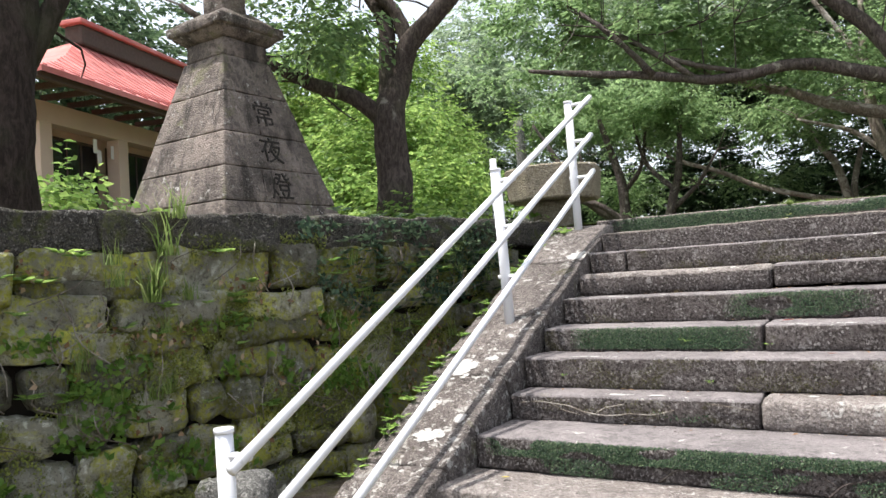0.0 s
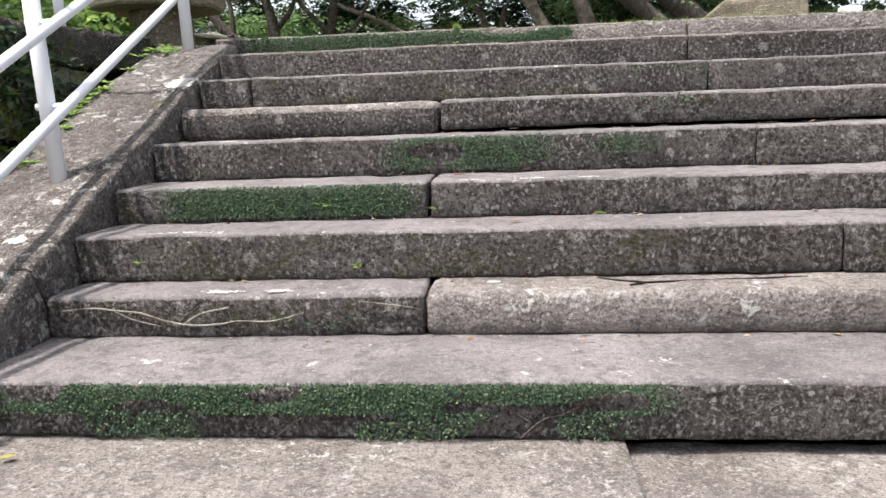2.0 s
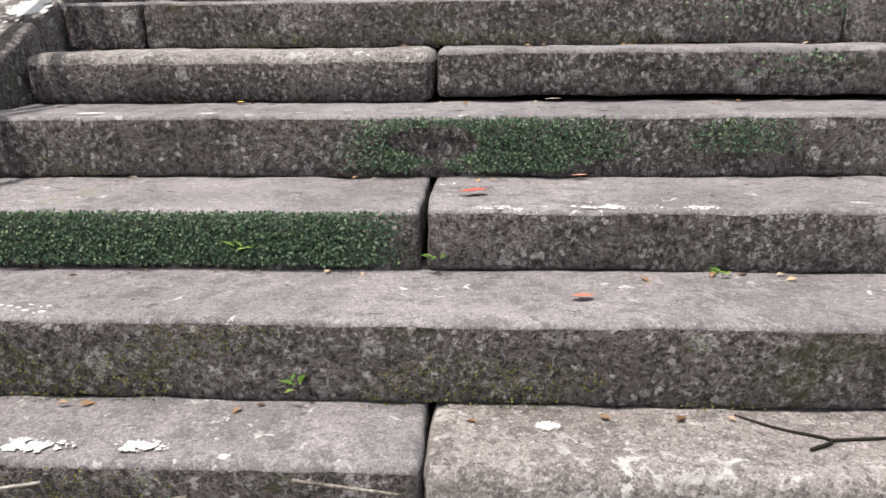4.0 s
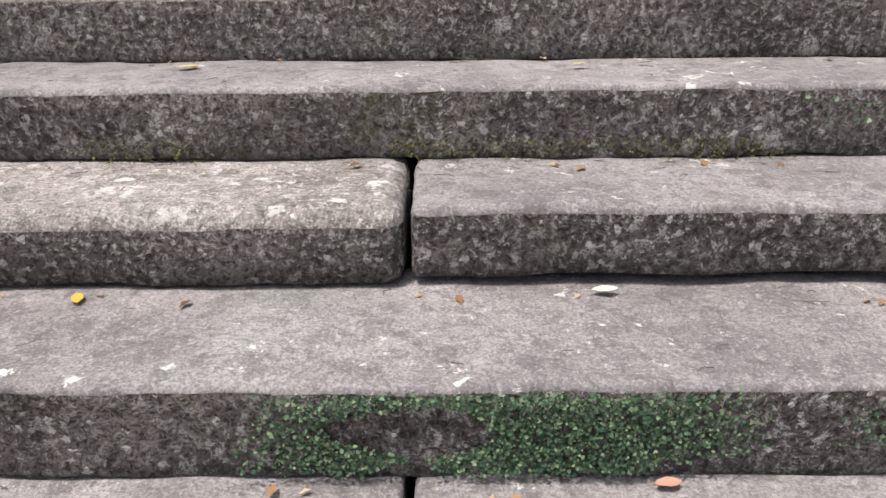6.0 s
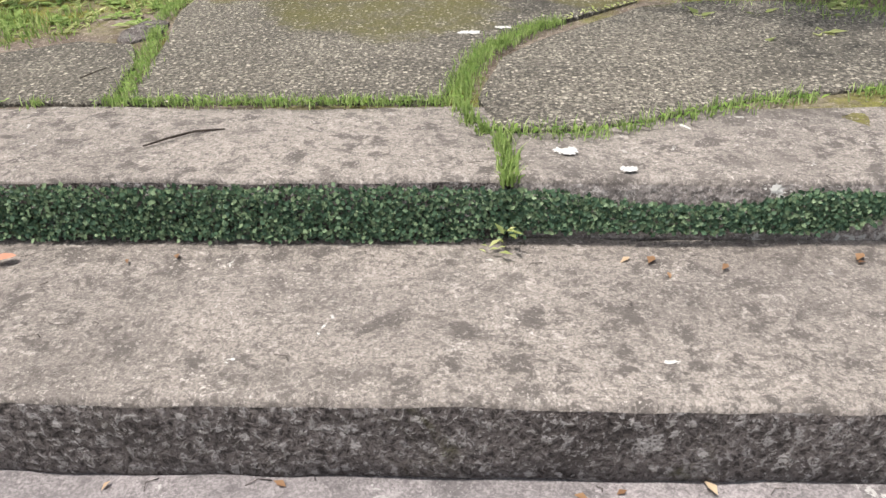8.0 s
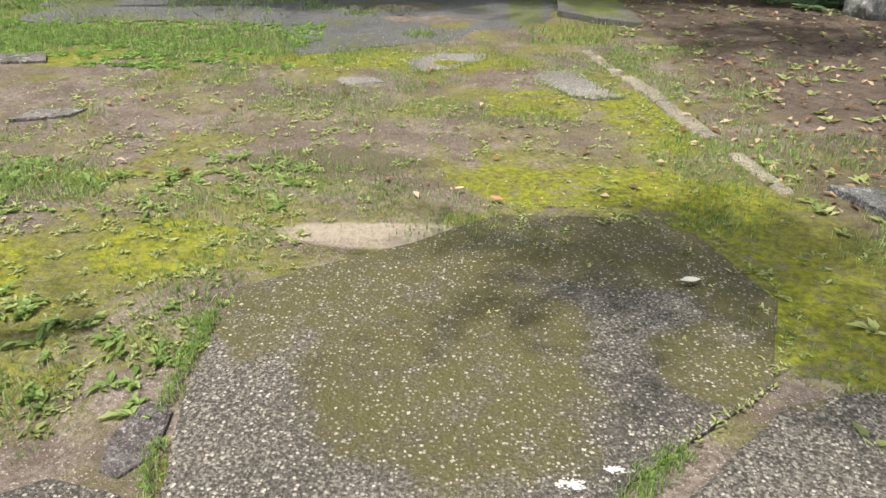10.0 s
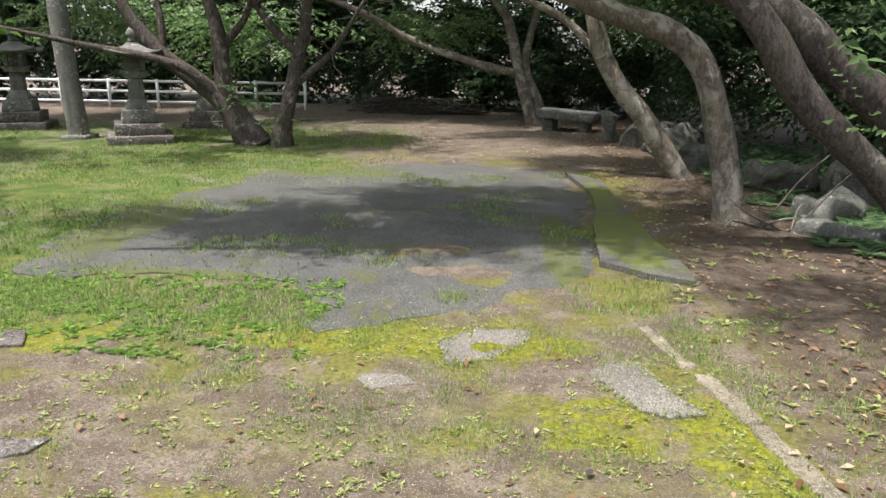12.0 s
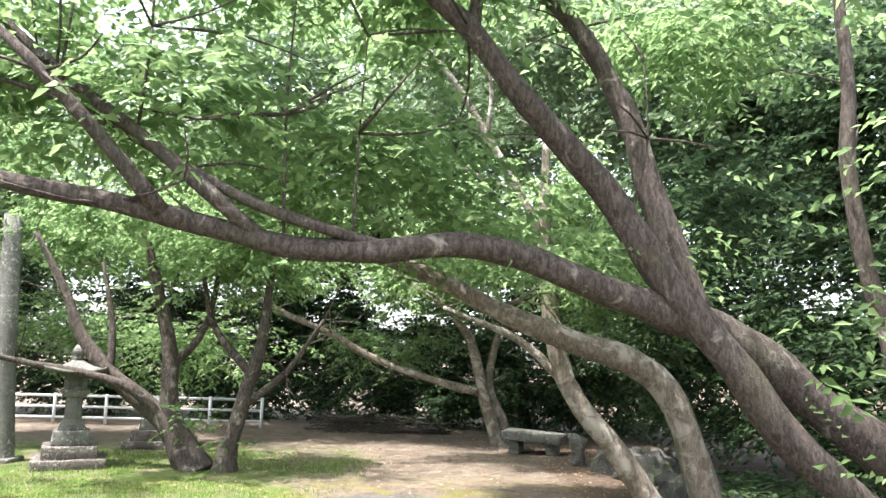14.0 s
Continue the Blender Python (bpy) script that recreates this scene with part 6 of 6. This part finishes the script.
# vine stems and a crack on the lower steps
tagged(tubes("vine", [[(-1.44, 5.222, 0.60, 0.003), (-1.30, 5.22, 0.612, 0.004), (-1.18, 5.22, 0.60, 0.004), (-1.08, 5.22, 0.588, 0.005), (-0.98, 5.218, 0.555, 0.005), (-0.86, 5.218, 0.535, 0.005), (-0.74, 5.218, 0.54, 0.005), (-0.66, 5.218, 0.552, 0.004), (-0.52, 5.22, 0.55, 0.004), (-0.38, 5.222, 0.585, 0.002)],
                      [(-1.2, 5.22, 0.60, 0.003), (-1.12, 5.222, 0.56, 0.002), (-1.0, 5.222, 0.53, 0.002)], [(-0.15, 5.222, 0.63, 0.003), (-0.02, 5.22, 0.615, 0.003), (0.08, 5.222, 0.60, 0.002)], [(-0.9, 5.22, 0.54, 0.003), (-0.82, 5.222, 0.585, 0.002), (-0.7, 5.222, 0.61, 0.002)]],
             BARK_PALE, None, "", 6, 4, 0.2), "thin pale vine stems creeping across a riser", "vine", "vines")
for k, (x, w) in enumerate(((-0.35, 0.3), (-1.0, 0.2), (0.5, 0.25))):
    tagged(tubes("vine", [[(x, 4.68, 0.28, 0.005), (x + w * 0.3, 4.678, 0.35, 0.004), (x + w * 0.6, 4.68, 0.37, 0.004), (x + w, 4.68, 0.43, 0.003)], [(x + w * 0.2, 4.68, 0.33, 0.004), (x - w * 0.3, 4.682, 0.41, 0.003)]], BARK, None, "", 6, 4, 0.15), "woody creeper stem on a mossy riser", "vine", "vines")
tagged(tubes("crack", [[(0.84, 5.48, 0.6585, 0.0015), (0.93, 5.42, 0.6585, 0.0015), (1.02, 5.38, 0.6585, 0.0018), (0.96, 5.34, 0.6575, 0.0012)], [(1.02, 5.38, 0.6585, 0.0016), (1.3, 5.41, 0.6585, 0.0014), (1.7, 5.45, 0.6585, 0.001)]], CRACK, None, "", 5, 4, 0.2), "dark branching crack across a worn tread", "crack", kind="structure")
# fallen leaves, needles and twigs
pts = [(rng.uniform(1.0, 4.0), rng.uniform(11, 30), 1.99) for _ in range(2600)] + [(rng.uniform(-5, 2), rng.uniform(22, 33), 1.99) for _ in range(1500)] + [(rng.uniform(-3, 1), rng.uniform(11, 14), 2.0) for _ in range(90)]
scraps = [(rng.uniform(-4, 1.6), rng.uniform(10.8, 15), 1.985) for _ in range(2600)]
v, q = scatter_leaves(rng, [(a, b, terrace_height(a, b)) for a, b, c in scraps], 0.02, 0.004)
tagged(raw_mesh("leaf_litter", v, q, DRY), "small dry scraps strewn over the soil", "leaf litter", kind="stuff")
v, q = scatter_leaves(rng, pts, 0.06, 0.012)
tagged(raw_mesh("leaf_litter", v, q, DRY), "brown fallen leaves under the trees", "leaf litter", kind="stuff")
pts = []
for y, z, y1 in ((5.24, 0.475, 4.69), (5.50, 0.66, 5.24), (5.88, 0.875, 5.50), (6.33, 1.055, 5.88), (6.72, 1.262, 6.33), (7.07, 1.455, 6.72), (7.45, 1.645, 7.07), (7.94, 1.832, 7.45)):
    for _ in range(16):
        pts.append((rng.uniform(-1.4, 2.6), y - abs(rng.normal()) * 0.03 - 0.02, z + 0.004))
v, q = scatter_leaves(rng, pts, 0.03, 0.005)
tagged(raw_mesh("leaf_litter", v, q, DRY), "small dry leaf scraps at the back of the treads", "leaf litter", kind="stuff")
lines = []
for y, z, y1 in ((5.24, 0.478, 4.69), (5.88, 0.878, 5.50), (6.33, 1.058, 5.88), (6.72, 1.265, 6.33), (7.07, 1.458, 6.72), (7.45, 1.648, 7.07), (7.94, 1.835, 7.45), (8.4, 2.004, 7.95)):
    for _ in range(34):
        x, yy, an, ln = rng.uniform(-1.4, 2.6), y - 0.01 - rng.random() ** 2 * (y - y1 - 0.04), rng.random() * 6.3, rng.uniform(0.02, 0.06)
        lines.append([(x, yy, z + 0.004, 0.0011), (x + math.cos(an) * ln * 0.5, yy + math.sin(an) * ln * 0.3, z + 0.006, 0.0011), (x + math.cos(an + 0.5) * ln, yy + math.sin(an + 0.5) * ln * 0.6, z + 0.004, 0.0008)])
tagged(tubes("needles", lines, BARK, None, "", 3, 1, 0), "dry needles and twig scraps on the treads", "plant debris", kind="stuff")
tagged(tubes("twig", [[(-0.79, 8.16, 1.998, 0.002), (-0.74, 8.205, 2.001, 0.003), (-0.69, 8.25, 2.0, 0.0028), (-0.65, 8.262, 1.999, 0.0025), (-0.62, 8.27, 1.998, 0.0015)]], BARK_DARK, None, "", 6, 1, 0.1), "dark bent twig lying on the landing stone", "twig", "twigs")
tagged(tubes("twig", [[(-1.17, 8.66, 2.003, 0.0015), (-1.15, 8.71, 2.005, 0.0015), (-1.13, 8.76, 2.003, 0.001)]], BARK_DARK, None, "", 6, 1, 0.1), "short dark twig on the paving", "twig", "twigs")


def single_leaf(at, size, an, col, name, label):
    """One fallen leaf: a pointed oval with a midrib fold, a curl and a stalk."""
    m = Mat(name, 0.6)
    m = m.done(m.mix(m.noise(60, 3), col, tuple(c * 0.6 for c in col)))
    rg = random.Random(int(at[0] * 1000))
    n, curl = 7, rg.uniform(0.12, 0.35)
    vs, fs = [], []
    for i in range(n):
        s = i / (n - 1)
        w = 0.27 * math.sin(math.pi * min(1, s * 0.94 + 0.03)) ** 0.8 * rg.uniform(0.9, 1.1)
        z = curl * 0.5 * (s - 0.45) ** 2
        vs += [(s - 0.5, -w, z + w * curl), (s - 0.5, 0, z), (s - 0.5, w, z + w * curl * 0.6)]
    for i in range(n - 1):
        a = 3 * i
        fs += [(a, a + 3, a + 4, a + 1), (a + 1, a + 4, a + 5, a + 2)]
    b = len(vs)
    vs += [(-0.5, -0.012, 0.01), (-0.5, 0.012, 0.01), (-0.78, 0.04, 0.03), (-0.78, 0.02, 0.03)]
    fs.append((b, b + 1, b + 2, b + 3))
    size *= 0.72
    ob = link_mesh("fallen_leaf", [tuple(k * size for k in v) for v in vs], fs, m, None, "", None, True)
    ob.matrix_basis = pose(at[0], at[1], at[2] + 0.004, 0, 0, math.degrees(an))
    return tagged(ob, label, "leaf", "single fallen leaves")


for at, size, an, col, nm in (((0.22, 6.06, 1.066), 0.11, 0.4, (0.5, 0.08, 0.05), "red"), ((-0.66, 6.66, 1.272), 0.07, 2.0, (0.42, 0.28, 0.05), "yellow"), ((-0.57, 7.32, 1.655), 0.09, 0.3, (0.36, 0.31, 0.11), "yellow"),
                              ((0.52, 7.31, 1.655), 0.07, 0.8, (0.34, 0.30, 0.12), "yellow"), ((-1.04, 7.89, 1.842), 0.08, 0.2, (0.42, 0.2, 0.13), "brown"), ((0.5, 5.66, 0.884), 0.08, 0.1, (0.36, 0.14, 0.09), "russet"),
                              ((0.54, 10.22, 2.024), 0.11, 0.2, (0.62, 0.58, 0.48), "pale"), ((-0.2, 10.95, 2.02), 0.09, 2.6, (0.55, 0.2, 0.13), "russet"), ((-0.38, 11.05, 2.02), 0.07, 0.4, (0.58, 0.45, 0.25), "tan"),
                              ((0.56, 6.30, 1.066), 0.07, 0.1, (0.45, 0.22, 0.16), "brown"), ((0.5, 6.68, 1.275), 0.08, 0.1, (0.6, 0.52, 0.42), "pale"), ((-1.22, 4.5, 0.283), 0.07, 0.4, (0.4, 0.33, 0.06), "yellow"), ((-0.06, 12.13, 2.01), 0.09, 1.0, (0.06, 0.05, 0.05), "dark")):
    single_leaf(at, size, an, col, nm + "_leaf", "single %s fallen leaf lying flat" % nm)


# pale lichen patches
LICHEN = Mat("pale_lichen", 0.95, 0.1)
LICHEN = LICHEN.done(LICHEN.mix(LICHEN.noise(40, 4), (0.33, 0.32, 0.305), (0.46, 0.45, 0.43)), LICHEN.noise(90, 4), 0.5, 0.004)


def lichen(x, y, z, w, d, seed, tilt=0.0):
    """A patch of many small thin crusts, thinning outwards."""
    rg = random.Random(seed)
    vs, fs = [], []
    for k in range(50):
        an, far = rg.random() * 6.283, rg.random() ** 0.6
        cx, cy = w / 2 * far * math.cos(an), d / 2 * far * math.sin(an)
        r = min(w, d) * rg.uniform(0.08, 0.30) * (1.25 - far)
        b = len(vs)
        vs.append((cx, cy, 0.0022))
        for j in range(9):
            q = r * rg.uniform(0.55, 1.2)
            vs.append((cx + q * 1.3 * math.cos(j * 0.698), cy + q * math.sin(j * 0.698), -0.0015))
        fs += [(b, b + 1 + j, b + 1 + (j + 1) % 9) for j in range(9)]
    ob = link_mesh("lichen", vs, fs, LICHEN, None, "", None, True)
    ob.matrix_basis = pose(x, y, z + 0.002, tilt)
    return tagged(ob, "pale lichen crust on worn stone", "lichen", "lichen patches", "stuff")


for i, (x, y, z, w, d) in enumerate(((0.62, 5.92, 1.056, 0.26, 0.06), (0.28, 5.91, 1.056, 0.10, 0.05), (0.85, 5.91, 1.056, 0.10, 0.04), (-0.98, 5.56, 0.876, 0.42, 0.07), (-0.75, 5.285, 0.662, 0.22, 0.06), (-0.5, 5.29, 0.662, 0.13, 0.05),
                                     (0.23, 8.14, 1.994, 0.06, 0.045), (0.36, 8.04, 1.994, 0.04, 0.03), (0.0, 9.15, 2.002, 0.09, 0.04), (0.12, 9.21, 2.003, 0.07, 0.03), (-0.68, 6.38, 1.264, 0.08, 0.03), (-1.1, 6.4, 1.264, 0.10, 0.04), (0.4, 5.41, 0.662, 0.06, 0.04))):
    lichen(x, y, z, w, d, i)
for i, (x, y, w, d) in enumerate(((-1.80, 4.58, 0.24, 0.16), (-1.92, 5.28, 0.22, 0.34), (-1.96, 4.9, 0.16, 0.3), (-1.72, 5.4, 0.1, 0.08), (-1.65, 4.75, 0.1, 0.1), (-1.68, 5.7, 0.12, 0.08), (-1.62, 7.0, 0.16, 0.3))):
    z = np.interp(y, [3.35, 4.32, 5.2, 6.0, 6.9, 7.86], [-0.06, 0.36, 0.79, 1.165, 1.58, 1.955])
    lichen(x, y, z + 0.002, w, d, 40 + i, 25.0)

# plants on the wall and behind it
wall_dir = (Vector((*WALL_B, 0)) - Vector((*WALL_A, 0))).normalized()


def wall_spot(s, z, out=0.02):
    p = Vector((*WALL_A, 0)) + wall_dir * s
    return (p.x + wall_dir.y * out, p.y - wall_dir.x * out, z)


rng = np.random.default_rng(44)
spots = [wall_spot(rng.uniform(4.4, 9.6), rng.uniform(0.5, 1.8)) for _ in range(70)]
rosettes(spots, 12, 0.09, 51, "small weeds rooted in the wall joints", LEAF_BUSH)
rosettes([wall_spot(rng.uniform(7.5, 9.7), rng.uniform(1.2, 2.1), 0.03) for _ in range(160)], 9, 0.07, 52, "dark ivy hanging over the wall top", LEAF_IVY)
turf("wall_grass", [wall_spot(6.05, 1.55), wall_spot(6.1, 1.75), wall_spot(6.0, 1.45), wall_spot(6.2, 2.0)], 110, 0.24, 0.012, 0.03, 53, "tall bright grass growing from the wall")
turf("wall_grass", [wall_spot(rng.uniform(4.6, 9.5), rng.uniform(0.7, 1.75)) for _ in range(26)], 900, 0.13, 0.006, 0.03, 54, "fine grass tufts in the wall joints")
woods("shrub", [(-5.6, 4.3, 2.35, 0.9, 0.5, 0.35), (-5.2, 3.95, 2.5, 0.35, 0.3, 0.7), (-6.6, 5.4, 2.3, 1.0, 0.8, 0.4), (-4.2, 8.3, 2.2, 0.9, 0.6, 0.35), (-3.2, 7.9, 2.15, 0.5, 0.4, 0.25)], 420, 0.10, LEAF_BUSH, 55, "bright leafy shrubs at the foot of the trees", per=9)


def wall_cover(name, s0, s1, z0, z1, count, size, thr, sc, seed, mat, label, jut=0.03):
    """Small leaves pressed on the wall face in uneven patches."""
    rg = np.random.default_rng(seed)
    pts = []
    while len(pts) < count:
        s, z = rg.uniform(s0, s1), rg.uniform(z0, z1)
        if noise.noise(Vector((s * sc + seed, z * sc * 1.5, seed))) + 0.4 * noise.noise(Vector((s * sc * 4, z * sc * 4, seed))) > thr + rg.normal() * 0.08:
            pts.append(wall_spot(s, z, 0.012 - 0.035 * z + rg.random() * jut))
    pts = np.array(pts)
    an = rg.random(count) * 2 * np.pi
    along = np.stack([rg.normal(size=count) * 0.4 + 0.3, np.cos(an), np.sin(an) - 0.2], 1)
    up = np.array([1.0, -0.25, 0.4]) + rg.normal(size=(count, 3)) * 0.35
    ln = size * (0.5 + 0.9 * rg.random(count))
    v, q = leaf_arrays(pts, along, up, ln, ln * 0.6)
    return tagged(raw_mesh(name, v, q, mat), label, "wall plants", kind="stuff")


wall_cover("moss", 4.2, 9.6, 0.1, 1.5, 16000, 0.02, 0.18, 1.6, 61, LEAF_MOSS, "yellow-green moss cushions on the wall stones")
wall_cover("moss", 6.2, 9.6, 1.2, 1.9, 5000, 0.018, 0.22, 2.0, 62, LEAF_MOSS, "olive moss on the upper wall stones", 0.02)
wall_cover("small_weeds", 4.2, 8.0, 0.3, 1.3, 1800, 0.055, 0.25, 2.2, 63, LEAF_BUSH, "bright weeds covering parts of the wall", 0.06)
wall_cover("ivy", 7.2, 9.6, 1.3, 2.0, 1500, 0.05, 0.15, 1.8, 64, LEAF_IVY, "dark ivy on the shaded end of the wall", 0.05)
wall_cover("dead_leaves", 4.4, 9.2, 0.4, 1.8, 420, 0.045, 0.2, 2.4, 65, DRY, "dead brown leaves caught on the wall", 0.04)
rng = np.random.default_rng(66)
lines = []
for _ in range(60):
    s, z, ln = rng.uniform(4.6, 9.4), rng.uniform(0.7, 1.9), rng.uniform(0.12, 0.4)
    a, b, c = wall_spot(s, z, 0.05 - 0.035 * z), wall_spot(s + rng.normal() * 0.08, z - ln * 0.5, 0.09 - 0.035 * z), wall_spot(s + rng.normal() * 0.18, z - ln, 0.06 - 0.035 * z)
    lines.append([(*a, 0.004), (*b, 0.0035), (*c, 0.002)])
tagged(tubes("dead_stems", lines, BARK_PALE, None, "", 4, 3, 0), "dry plant stems hanging on the wall", "plant debris", kind="stuff")
edge = []
for _ in range(46):
    y = rng.uniform(4.1, 7.7)
    edge.append((-2.12 + rng.normal() * 0.03, y, float(np.interp(y, [3.35, 4.32, 5.2, 6.0, 6.9, 7.86], [-0.06, 0.36, 0.79, 1.165, 1.58, 1.955])) + 0.005))
rosettes(edge + [(-1.98, 7.62, 1.87), (-1.95, 7.7, 1.9), (-2.02, 7.75, 1.92), (-1.97, 7.66, 1.88)], 10, 0.06, 67, "bright weeds along the edge of the balustrade", LEAF_BUSH)
turf("edge_grass", strip([(1.2, 8.42), (1.9, 8.44), (3.4, 8.45)], z=2.0), 1600, 0.045, 0.005, 0.06, 68, "pale sunlit grass along the top of the steps")
